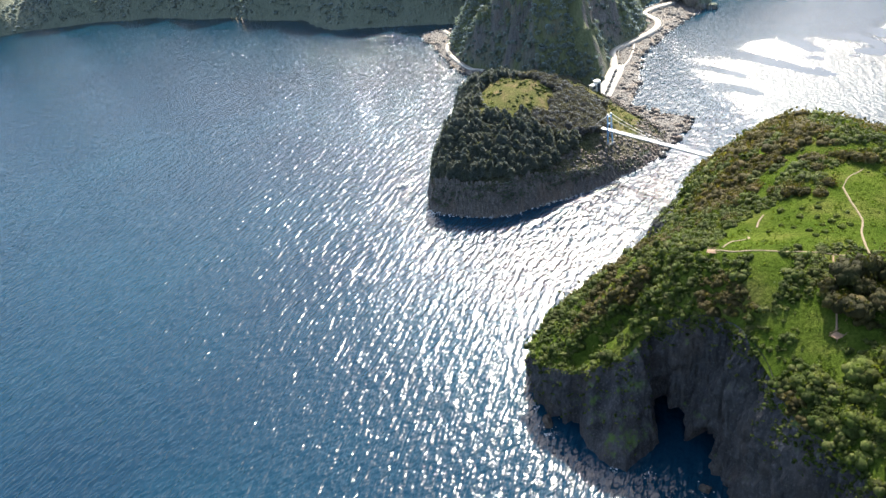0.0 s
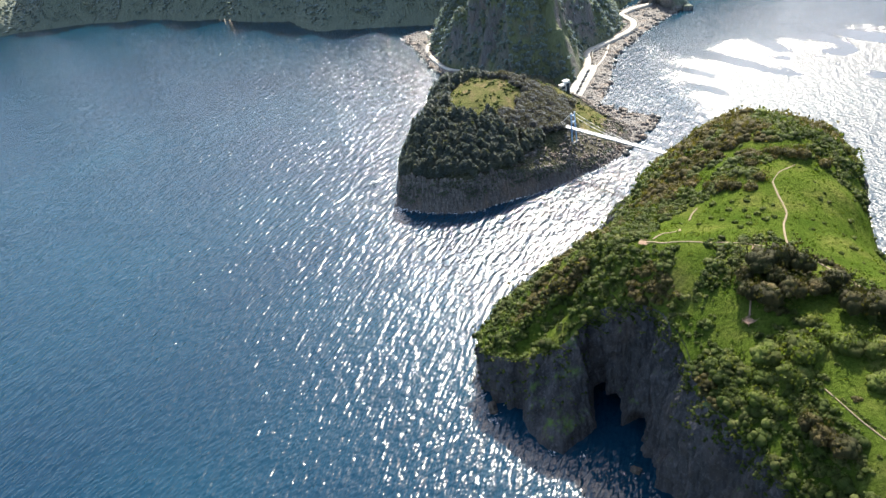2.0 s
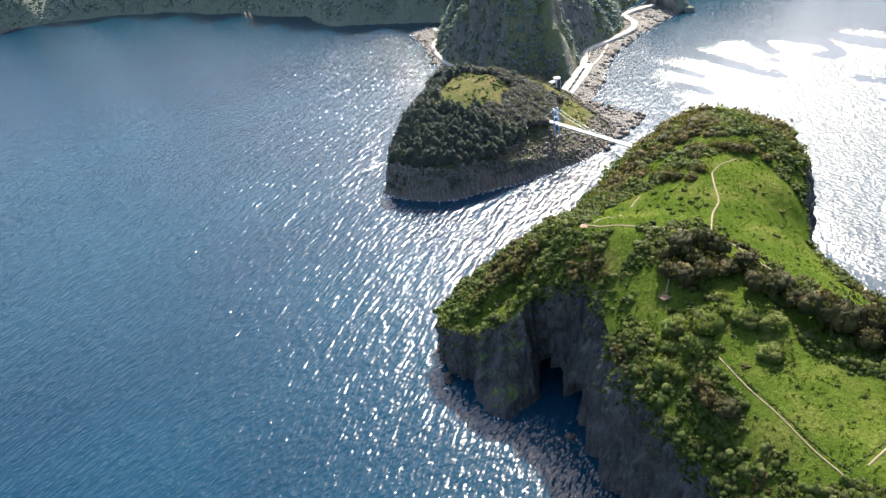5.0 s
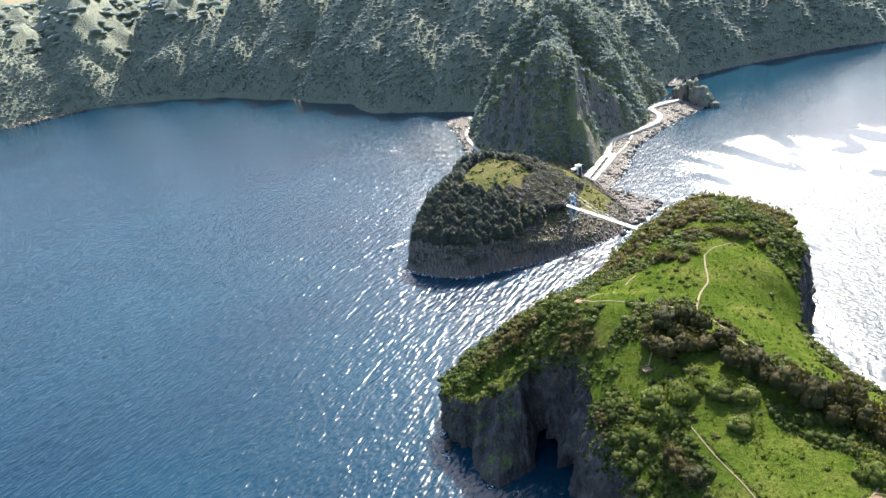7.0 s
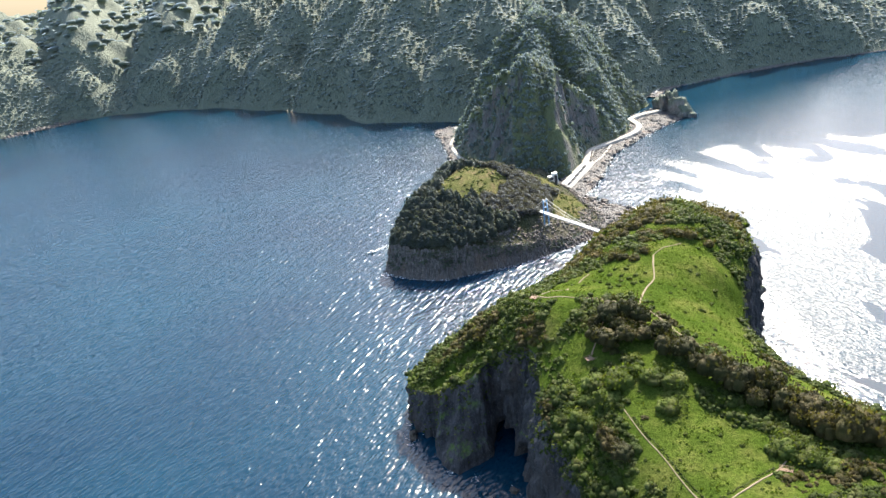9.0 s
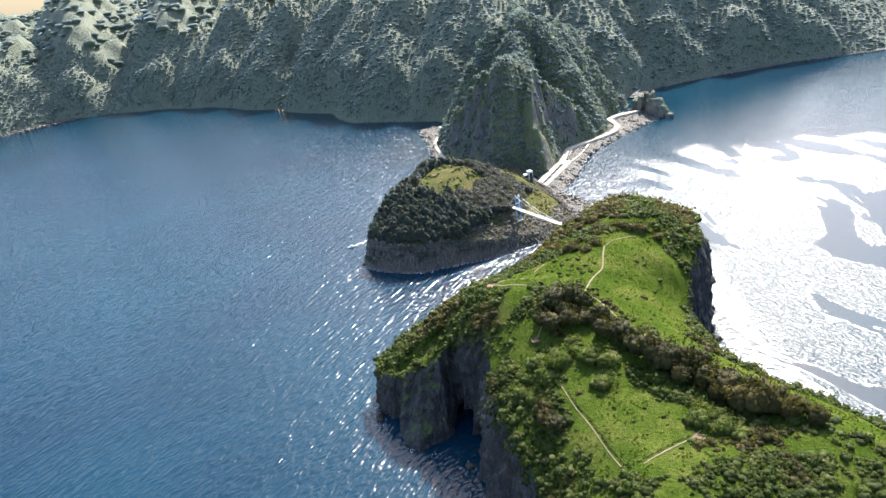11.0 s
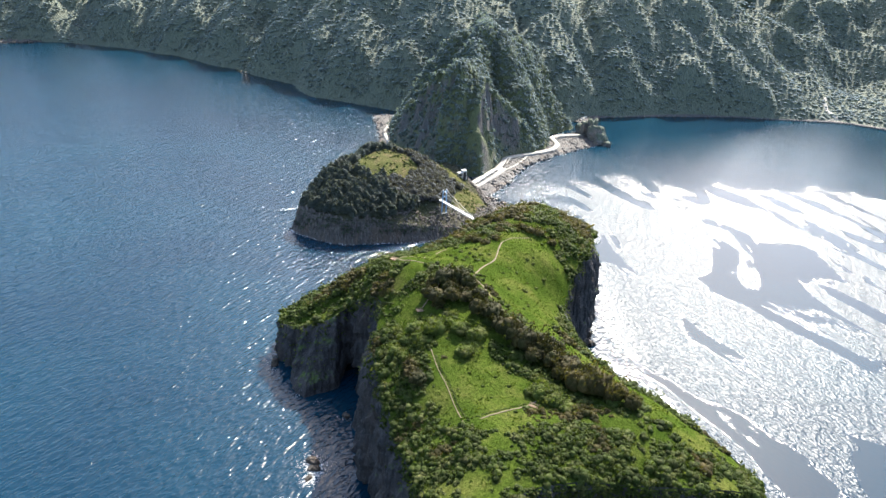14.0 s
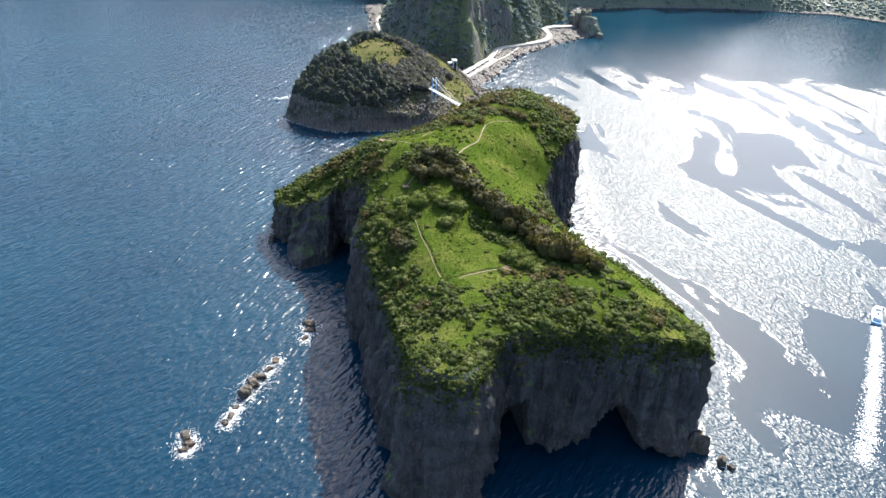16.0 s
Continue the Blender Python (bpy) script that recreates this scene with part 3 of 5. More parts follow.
CLEARINGS = [(96, 728, 40, 44, 10), (216, 735, 18, 50, -20), (190, 800, 18, 40, 0)]


def ellipse_at(x, y, e):
    cx, cy, rx, ry, turn = e
    c, s = math.cos(radians(turn)), math.sin(radians(turn))
    u, v = (x - cx) * c + (y - cy) * s, -(x - cx) * s + (y - cy) * c
    return (u / rx) ** 2 + (v / ry) ** 2


def clearing(x, y):
    return np.min([ellipse_at(x, y, e) for e in CLEARINGS], axis=0) + 0.8 * fbm(x / 14, y / 14, 3, 77.0)


field("ground_clearing", 40, 250, 660, 860, 1.5, lambda x, y: islet_z(x, y) + 0.35, lambda x, y: (clearing(x, y) < 1.05) & (edge_distance(ISLET_RIM[::4, :2], x, y) > 5) & inside(ISLET_RIM[:, :2], x, y), DRY_GRASS,
      label="yellow-green meadow clearing on the wooded islet", kind="structure", category="meadow")

# ---- the headland hill and the mountains of the main island ----
ROAD = [(214, 832), (232, 868), (250, 905), (262, 930), (270, 958), (276, 984), (288, 1001), (318, 1022), (350, 1046), (368, 1068), (376, 1096), (373, 1122), (372, 1142), (388, 1158), (410, 1167), (430, 1173)]
WEST_ROAD = [(100, 1010), (84, 1026), (74, 1052), (66, 1086), (60, 1124), (62, 1160), (74, 1196), (70, 1224), (64, 1250)]
HEADLAND = np.array(ROAD + [(452, 1240), (470, 1600), (20, 1600)] + WEST_ROAD[::-1] + [(150, 905), (190, 850)], float)
HILL_RIDGES = [
    [(84, 1072, 8), (100, 1045, 60), (114, 1016, 100), (149, 1000, 142), (190, 985, 156), (212, 988, 138), (228, 985, 132), (250, 1002, 114), (270, 1026, 90), (288, 1048, 64), (320, 1080, 26)],
    [(228, 985, 132), (232, 962, 122)],
    [(149, 1000, 142), (158, 968, 118)],
    [(190, 985, 156), (205, 1060, 136), (212, 1110, 146), (216, 1190, 186)],
    [(84, 1120, 4), (120, 1150, 84), (150, 1162, 132), (183, 1192, 172), (223, 1201, 192), (255, 1220, 184), (282, 1226, 168), (306, 1230, 146), (348, 1238, 92), (400, 1245, 20)],
    [(255, 1220, 184), (280, 1160, 142), (296, 1126, 112), (316, 1100, 68), (334, 1082, 24)],
    [(255, 1220, 184), (296, 1290, 164), (338, 1350, 136), (362, 1345, 96), (390, 1350, 50)],
    [(240, 1230, 180), (240, 1330, 186), (236, 1430, 196)],
]
COAST_WEST = [(-4000, 1300), (-1700, 1500), (-1300, 1690), (-1162, 1802), (-1042, 1900), (-925, 1918), (-741, 1873), (-589, 1804), (-366, 1648), (-203, 1508), (-136, 1394), (-38, 1352), (68, 1300)]
COAST_EAST = [(160, 1260), (330, 1262), (431, 1284), (488, 1348), (618, 1391), (816, 1428), (939, 1422), (1041, 1424), (1120, 1381), (1300, 1290), (1700, 1150), (4000, 900)]
COAST = np.array(COAST_WEST + COAST_EAST + [(4000, 5000), (-4000, 5000)], float)


def ridges_z(x, y, lines, slope, soft):
    """The height under ridge lines with rounded crests and straight flanks."""
    z = np.full(np.shape(x), -90.0)
    for line in lines:
        for a, b in zip(line, line[1:]):
            dx, dy = b[0] - a[0], b[1] - a[1]
            t = np.clip(((x - a[0]) * dx + (y - a[1]) * dy) / (dx * dx + dy * dy), 0, 1)
            d = np.hypot(x - a[0] - t * dx, y - a[1] - t * dy)
            z = np.maximum(z, a[2] + t * (b[2] - a[2]) - slope * (np.sqrt(d * d + soft * soft) - soft))
    return z


def hill_z(x, y):
    x, y = np.asarray(x, float), np.asarray(y, float)
    wx = x + 8 * fbm(x / 50, y / 50, 3, 21.0)
    wy = y + 8 * fbm(x / 50, y / 50, 3, 33.0)
    z = ridges_z(wx, wy, HILL_RIDGES, 2.3, 26.0)
    z = z + np.clip(z / 60, 0, 1) * (13 * fbm(x / 42, y / 42, 3, 2.0, True) + 4 * fbm(x / 11, y / 11, 3, 52.0, True) - 5)
    edge = edge_distance(HEADLAND, x, y) * np.where(inside(HEADLAND, x, y), 1, -1)
    z = np.minimum(z, np.where(edge > 4, 3.2 * (edge - 6) * (1 + 0.6 * fbm(x / 16, y / 16, 3, 19.0)) + 5, -10))
    return np.where(z > 0, z, z * 0.4)


SPURS = [(-1010, 1930, -70, 210), (-760, 1905, -20, 220), (-560, 1810, 40, 220), (-400, 1690, 60, 210), (-262, 1580, 90, 200), (-160, 1470, 70, 220), (-60, 1385, 60, 240), (60, 1320, 70, 240), (400, 1300, -20, 260), (520, 1385, 40, 230), (690, 1420, -10, 250), (850, 1450, -90, 230), (985, 1465, -150, 270), (1190, 1400, 110, 220), (1400, 1290, 100, 230), (1650, 1190, 90, 230)]
SPUR_LINES = [[(x, y, 30), (x + 0.35 * dx, y + 0.35 * dy, 125), (x + dx, y + dy, 235), (x + 2.3 * dx, y + 2.3 * dy, 370)] for x, y, dx, dy in SPURS]


def mountain_z(x, y):
    x, y = np.asarray(x, float), np.asarray(y, float)
    cx, cy = x + 14 * fbm(x / 90, y / 90, 3, 6.0), y + 14 * fbm(x / 90, y / 90, 3, 16.0)
    d = edge_distance(COAST, cx, cy)
    d = np.where(inside(COAST, cx, cy), d, -d)
    ridge = fbm(x / 330, y / 330, 5, 11.0, True)
    wx = x + 45 * fbm(x / 140, y / 140, 3, 26.0)
    spur = fbm(wx / 130, y / 420, 4, 17.0, True)
    d = d - 7 - 14 * np.clip(-spur, 0, 1)
    far = np.clip(d, 0, None)
    wall = 190 * (1 - np.exp(-far / 95)) * (0.72 + 0.5 * spur)
    z = wall + 0.26 * np.clip(d, 0, 900) + np.clip(d / 260, 0, 1) * (95 * ridge + 45 * spur)
    bent = x + 26 * fbm(x / 80, y / 80, 3, 61.0), y + 26 * fbm(x / 80, y / 80, 3, 71.0)
    z = np.maximum(0.62 * z, ridges_z(*bent, SPUR_LINES, 1.3, 42.0) + 12 * fbm(x / 60, y / 60, 3, 81.0, True) * np.clip(d / 60, 0, 1))
    z = np.where(d > 0, np.minimum(z, 3.2 * far + 1.5), z)
    # a side valley with the road in it, in the east
    valley = np.abs((x - 1085) - 0.32 * (y - 1420)) / 190
    z = z * (1 - 0.8 * np.exp(-valley**2) * np.clip((1950 - y) / 300, 0, 1))
    # the low western shore
    z = z * (1 - 0.4 * np.exp(-(((x + 1800) / 260) ** 2)))
    return np.where(d > 0, np.clip(z, 1.5, 560), np.where(d > -4, 1.5 + 0.5 * d, d * 0.5))


field("ground_hill", 30, 470, 850, 1400, 3.5, hill_z, lambda x, y: hill_z(x, y) > -8, HILL_ROCK, label="steep rocky headland hill overgrown with scrub", kind="structure", category="hill")
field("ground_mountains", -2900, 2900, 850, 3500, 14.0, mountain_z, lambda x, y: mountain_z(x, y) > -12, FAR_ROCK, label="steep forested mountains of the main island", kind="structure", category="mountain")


# ---- plants ----
GLADES = [(238, 417, 13, 6, 20), (219, 403, 14, 7, 30), (250, 410, 10, 6, 0), (275, 407, 8, 6, 0), (216, 426, 9, 5, 30), (212, 160, 27, 44, 15), (226, 128, 20, 7, 20), (182, 333, 42, 14, -10), (208, 350, 32, 18, 20), (256, 330, 32, 84, -8), (258, 262, 13, 42, 22), (308, 198, 18, 54, 32), (333, 148, 15, 30, 25), (168, 258, 9, 20, -10), (205, 240, 12, 34, 20), (190, 222, 16, 12, 0), (160, 300, 8, 14, -20), (211, 82, 9, 10, 0), (222, 108, 9, 6, 0), (196, 352, 30, 16, 10)]
MEADOWS = [
    np.array([(190, 209), (206, 214), (219, 203), (232, 190), (247, 174), (247, 160), (244, 149), (224, 142), (198, 133), (189, 160), (188, 180)], float),
    np.array([(148, 335), (188, 353), (215, 362), (232, 372), (255, 392), (285, 378), (281, 340), (271, 306), (264, 263), (282, 232), (308, 203), (330, 160), (345, 130), (330, 125), (300, 190), (262, 225), (245, 250), (233, 270), (222, 300), (211, 307), (190, 312), (159, 320)], float),
]
HILLTOP_SCRUB = 395.0


def shrub_cover(x, y):
    """1 where scrub closes, 0 in the open meadow."""
    e = np.min([ellipse_at(x, y, g) for g in GLADES], axis=0)
    for poly in MEADOWS:
        outside = edge_distance(poly, x, y) * np.where(inside(poly, x, y), -1, 1)
        e = np.minimum(e, 0.75 + outside / 9)
    e = e + 0.75 * fbm(x / 15, y / 15, 4, 41.0)
    return np.clip((e - 0.62) / 0.55, 0, 1)


def jittered(x0, x1, y0, y1, step, seed):
    rng = np.random.default_rng(seed)
    X, Y = np.meshgrid(np.arange(x0, x1, step), np.arange(y0, y1, step), indexing="ij")
    return X.ravel() + rng.uniform(-0.5, 0.5, X.size) * step, Y.ravel() + rng.uniform(-0.5, 0.5, X.size) * step, rng


BUSH_SHAPES = [clump_template(k, 3 + k % 3, 26, 0.12, rings=2) for k in range(9)]
SCRUB_SHAPES = [clump_template(20 + k, 2, 9, 0.16, rings=2) for k in range(6)]
FAR_SHAPES = [clump_template(40 + k, 1, 7, 0.2, 1.1, rings=2) for k in range(8)]
CROWN_SHAPES = [clump_template(60 + k, 1, 2, 0.2, 1.1, rings=2) for k in range(8)]


def tuft_template(seed):
    rng = np.random.default_rng(seed)
    n = 9
    a = rng.uniform(0, 6.28, n)
    p = rng.normal(size=(n, 2)) * 0.4
    side = np.stack([-np.sin(a), np.cos(a), 0 * a], 1) * rng.uniform(0.2, 0.4, (n, 1))
    tip = np.stack([np.cos(a) * 0.3, np.sin(a) * 0.3, rng.uniform(0.35, 0.7, n)], 1)
    low = np.c_[p, np.full(n, -0.1)]
    return loose(np.stack([low - side, low + side, low + tip + side * 0.7, low + tip - side * 0.7], 1).reshape(-1, 3))


TUFT_SHAPES = [tuft_template(k) for k in range(6)]


def island_scrub():
    x, y, rng = jittered(40, 382, 30, 584, 3.3, 5)
    ok = inside(ISLAND_RIM[:, :2], x, y)
    x, y = x[ok], y[ok]
    cover = shrub_cover(x, y)
    gaps = np.clip(1.25 + 3.0 * fbm(x / 12, y / 12, 3, 57.0), 0.12, 1)
    ok = (rng.uniform(0, 1, len(x)) < 0.02 + 0.88 * cover * gaps) & (path_distance(x, y) > 2.6)
    x, y, cover = x[ok], y[ok], cover[ok]
    hilltop = np.clip((y - 385) / 30, 0, 1)
    size = (1.25 + 0.55 * hilltop) * (1.1 + 1.9 * np.clip(fbm(x / 17, y / 17, 3, 51.0) + 0.5, 0, 1.3) + 2.4 * rng.uniform(0, 1, len(x)) ** 3) * (0.38 + 0.62 * cover)
    z = island_z(x, y) - 0.15 * size
    brown = fbm(x / 28, y / 28, 3, 61.0) + 0.5 * (y > HILLTOP_SCRUB) > 0.42
    rows = np.stack([x, y, z, size, size * rng.uniform(0.9, 1.5, len(x)), rng.uniform(0, 6.28, len(x))], 1)
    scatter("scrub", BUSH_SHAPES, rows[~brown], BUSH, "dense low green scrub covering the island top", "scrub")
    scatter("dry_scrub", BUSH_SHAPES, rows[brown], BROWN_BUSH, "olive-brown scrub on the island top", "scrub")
    # scrub that hangs over the brow of the cliffs
    hang = []
    for k in range(5600):
        south = k >= 4100
        i = int(len(ISLAND_RIM) * rng.uniform(0.24, 0.44)) if south else rng.integers(len(ISLAND_RIM))
        f = i / len(ISLAND_RIM)
        deep = 22 if f < 0.27 or f > 0.72 else 17 if f < 0.46 else 10
        drop = abs(rng.normal()) * deep * (0.3 + 0.7 * max(0.0, math.sin(i * 0.065) + math.sin(i * 0.0235 + 1)))
        if south:
            drop = abs(rng.normal()) * 9.0
        level = int((CLIFF_LEVELS - 1) * (1 - drop / max(CLIFF_FACE[i, -1, 2], 20.0)))
        if level < 8:
            continue
        x0, y0, z0 = CLIFF_FACE[i, level]
        s = rng.uniform(1.3, 3.2) / (1 + drop / 30)
        hang.append((x0, y0, z0 - 0.25 * s, s, s, rng.uniform(0, 6.28)))
    scatter("cliff_scrub", SCRUB_SHAPES, hang, BUSH, "green scrub hanging over the brow of the cliffs", "scrub")

    # tufts of long grass in the meadow
    x, y, rng = jittered(60, 372, 40, 470, 2.1, 15)
    ok = inside(ISLAND_RIM[:, :2], x, y)
    x, y = x[ok], y[ok]
    ok = (shrub_cover(x, y) < 0.6) & (rng.uniform(0, 1, len(x)) < 0.14 + 0.6 * (fbm(x / 9, y / 9, 3, 91.0) > 0.2)) & (path_distance(x, y) > 1.4)
    x, y = x[ok], y[ok]
    s = rng.uniform(0.5, 1.3, len(x))
    scatter("grass_tufts", TUFT_SHAPES, np.stack([x, y, island_z(x, y), s, s * rng.uniform(0.6, 1.2, len(x)), s * 50], 1), TUFT, "long tufts of yellow-green grass in the meadow", "grass")


island_scrub()


def tree_kind(name, seed, leaves, label, category, round_bush=False):
    """A broadleaved tree or a domed bush about 1 high and wide in radius: trunk with limbs, and a crown of leaf sprays."""
    rng = random.Random(seed)
    thing = tagged(new(name), label, category)
    bm = bmesh.new()
    lift = 0.12 if round_bush else 0.42
    tube(bm, (0, 0, -0.12), (0.02, 0.01, lift), 0.07, 0.05, 7)
    for k in range(5):
        a = k * 1.256 + rng.uniform(-0.3, 0.3)
        tube(bm, (0.02, 0.01, lift * 0.9), (0.5 * math.cos(a), 0.5 * math.sin(a), lift + rng.uniform(0.2, 0.45)), 0.04, 0.012, 5)
    part("trunk", bm, BARK, thing)
    v, f = clump_template(seed, 11, 240, 0.07, 0.95)
    v[:, 2] += 0.0 if round_bush else 0.34
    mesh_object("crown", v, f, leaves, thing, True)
    return thing


def plant(kinds, spots, height, group, tall=1.0):
    """Copies of the kinds at spots of x, y, radius."""
    rng = random.Random(len(spots))
    for k, (x, y, s) in enumerate(spots):
        z = float(height(np.array([x]), np.array([y]))[0])
        kind = kinds[k % len(kinds)]
        c = copy_thing(kind, pose(x, y, z, 0, 0, rng.uniform(0, 360)) @ Matrix.Diagonal((s, s, s * tall * rng.uniform(0.9, 1.15), 1)))
        tagged(c, group=group)
    for kind in kinds:
        for o in (*kind.children_recursive, kind):
            bpy.data.objects.remove(o)


def island_trees():
    belt = [(215, 256, 6.5), (219, 246, 5), (213, 237, 7.5), (223, 235, 8), (228, 225, 6.5), (235, 216, 10), (243, 209, 9), (251, 206, 7.5), (257, 209, 9), (266, 216, 6), (249, 198, 7), (263, 193, 8.5), (270, 185, 9.5), (280, 182, 8), (262, 203, 6)]
    grove = [(189, 278, 8.5), (200, 278, 8), (207, 271, 6.5), (184, 258, 8), (178, 266, 6), (195, 257, 7.5), (205, 254, 6), (193, 268, 6), (180, 276, 5), (176, 174, 6), (172, 182, 6), (170, 190, 5)]
    thicket = [(283, 163, 11), (294, 156, 8.5), (272, 171, 8), (266, 180, 7), (302, 148, 6), (288, 172, 7)]
    domes = [(172, 231, 9), (184, 224, 9.5), (177, 216, 8), (195, 227, 5), (202, 219, 8), (212, 215, 7.5), (205, 198, 7.5), (195, 238, 4.5), (160, 214, 6), (251, 161, 8), (259, 154, 7.5), (264, 146, 6), (245, 163, 5), (158, 238, 5), (165, 205, 5), (166, 222, 6), (262, 165, 6)]
    dark = [tree_kind("tree", 100 + k, TREE_LEAF, "dark olive-brown windswept tree on the island ridge", "tree") for k in range(3)]
    plant(dark, belt + grove, island_z, "ridge trees", 1.4)
    crest = [(198, 396, 5.5), (186, 390, 5), (173, 394, 5), (172, 371, 4.5), (162, 386, 4.5), (209, 372, 5.5), (214, 367, 5), (221, 360, 4.5), (230, 369, 4.5), (261, 395, 6), (269, 393, 6), (255, 399, 5), (306, 412, 5), (310, 407, 4.5), (222, 422, 4.5), (281, 386, 5), (234, 389, 4.5), (204, 383, 4), (176, 440, 4.5), (192, 404, 4)]
    olive = [tree_kind("bush", 130 + k, BROWN_BUSH, "dense olive-brown windswept bush on the hilltop", "bush", True) for k in range(3)]
    plant(olive, crest, island_z, "hilltop bushes", 1.1)
    rust = [tree_kind("tree", 110 + k, BROWN_BUSH, "low rusty-green tree with a broad crown", "tree") for k in range(2)]
    plant(rust, thicket, island_z, "broad low trees", 1.3)
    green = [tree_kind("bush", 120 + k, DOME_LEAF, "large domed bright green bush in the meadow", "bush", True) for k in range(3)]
    domes += [(197, 358, 2.6), (201, 344, 2.2), (197, 327, 2.0), (197, 320, 1.8), (212, 332, 2.4), (213, 324, 2.2), (217, 336, 2.0), (190, 343, 1.6), (182, 341, 1.5), (213, 348, 2.0), (206, 330, 1.8), (208, 339, 1.7), (203, 322, 1.9), (193, 335, 1.4), (219, 326, 1.8), (224, 338, 1.6), (206, 352, 1.8), (250, 300, 1.9), (262, 318, 2.2), (246, 322, 1.5), (256, 345, 1.8), (270, 335, 2.4), (238, 290, 1.6), (252, 276, 1.7), (224, 175, 1.3), (216, 165, 1.2), (232, 168, 1.5), (221, 155, 1.0), (208, 178, 1.2)]
    plant(green, domes, island_z, "domed bushes", 1.05)


island_trees()


def pine_kind(seed):
    thing = tagged(new("pine_tree"), "dark green pine with drooping needle tiers", "tree")
    bm = bmesh.new()
    tube(bm, (0, 0, -0.08), (0, 0, 0.95), 0.022, 0.005, 6)
    part("trunk", bm, BARK, thing)
    v = pine_template(seed, 320)
    mesh_object("crown", v, np.arange(len(v)).reshape(-1, 4), PINE, thing, False)
    return thing


def islet_woods():
    x, y, rng = jittered(2, 236, 612, 905, 5.0, 9)
    ok = inside(ISLET_RIM[:, :2], x, y) & (edge_distance(ISLET_RIM[::4, :2], x, y) > 3)
    ok &= clearing(x, y) > 1.1
    x, y = x[ok], y[ok]
    near = np.argsort(y + 0.2 * np.abs(x - 90))
    x, y = x[near], y[near]
    apron = np.interp(x, [90, 125, 150, 215], [4, 10, 30, 34])
    ok = edge_distance(ISLET_RIM[::4, :2], x, y) > apron
    x, y = x[ok], y[ok]
    bare = (x > 112 + 14 * fbm(x / 30, y / 30, 3, 18.0)) & (y > 660)
    spots = [(a, b, rng.uniform(6.5, 13.0)) for a, b in zip(x[~bare], y[~bare])]
    plant([pine_kind(200 + k) for k in range(5)], spots[:290], islet_z, "pines of the islet")
    twigs = [(a, b, rng.uniform(3.0, 5.4)) for a, b in zip(x[bare], y[bare])]
    plant([tree_kind("tree", 300 + k, BARE, "grey-brown budding tree of the islet wood", "tree") for k in range(3)], twigs[:260], islet_z, "brown trees of the islet", 1.35)
    rest = np.array(spots[290:])
    z = islet_z(rest[:, 0], rest[:, 1])
    scatter("pine_wood", [loose(pine_template(220 + k, 140)) for k in range(4)], [(a, b, c, s, s, s) for (a, b, s), c in zip(rest, z)], PINE, "dark pine wood on the back of the islet", "wood")
    # bushes and small pines coming down over the top of the columns
    rim = ISLET_RIM[: int(len(ISLET_RIM) * 0.42)]
    hang = []
    for k in range(1100):
        i = rng.integers(len(rim))
        reach = max(0.0, 10.0 * float(fbm(rim[i, 0] / 18, rim[i, 1] / 18, 3, 63.0)) + 4.5) * rng.uniform(-0.6, 1)
        c = np.array([105.0, 720.0]) - rim[i, :2]
        p = rim[i, :2] - c / np.hypot(*c) * reach
        top = float(islet_z(rim[i : i + 1, 0], rim[i : i + 1, 1])[0])
        s = rng.uniform(1.2, 3.0)
        hang.append((p[0], p[1], top * (1 - (max(reach, 0.0) / 11.5) ** 0.85) - 0.2 * s, s, s * 1.2, s * 9))
    scatter("cliff_bushes", SCRUB_SHAPES, hang, PINE, "olive bushes on the brow of the columnar cliff", "scrub")
    # scrub of the clearings and below the trees
    x, y, rng = jittered(0, 250, 606, 915, 3.6, 10)
    ok = inside(ISLET_RIM[:, :2], x, y)
    x, y = x[ok], y[ok]
    e = clearing(x, y)
    ok = rng.uniform(0, 1, len(x)) < np.where(e > 1, 0.35, np.where(fbm(x / 12, y / 12, 3, 37.0) > 0.10, 0.55, 0.05))
    x, y = x[ok], y[ok]
    e = e[ok]
    s = rng.uniform(0.9, 2.2, len(x)) * np.where(e < 1, 1.7, 1.0)
    rows = np.stack([x, y, islet_z(x, y) - 0.1, s, s * 1.3, s * 9], 1)
    scatter("clearing_scrub", SCRUB_SHAPES, rows[e < 1], BUSH, "green bushes in the clearing of the islet", "scrub")
    scatter("undergrowth", FAR_SHAPES, rows[e >= 1], PINE, "low dark undergrowth below the pines", "scrub")


islet_woods()


def hill_scrub():
    x, y, rng = jittered(40, 440, 860, 1390, 4.2, 11)
    z = hill_z(x, y)
    gx, gy = hill_z(x + 4, y) - z, hill_z(x, y + 4) - z
    steep = np.hypot(gx, gy) / 4
    ok = (z > 5) & (rng.uniform(0, 1, len(x)) < np.clip(3.1 - 0.85 * steep + 1.3 * fbm(x / 30, y / 30, 3, 27.0), 0.42, 1))
    ok &= ellipse_at(x, y, (236, 922, 30, 26, 0)) + 0.8 * fbm(x / 12, y / 12, 2, 29.0) > 0.8
    x, y, z = x[ok], y[ok], z[ok]
    s = rng.uniform(4.2, 8.2, len(x))
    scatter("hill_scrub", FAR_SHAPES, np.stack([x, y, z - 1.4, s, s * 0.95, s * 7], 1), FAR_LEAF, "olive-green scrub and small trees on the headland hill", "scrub")


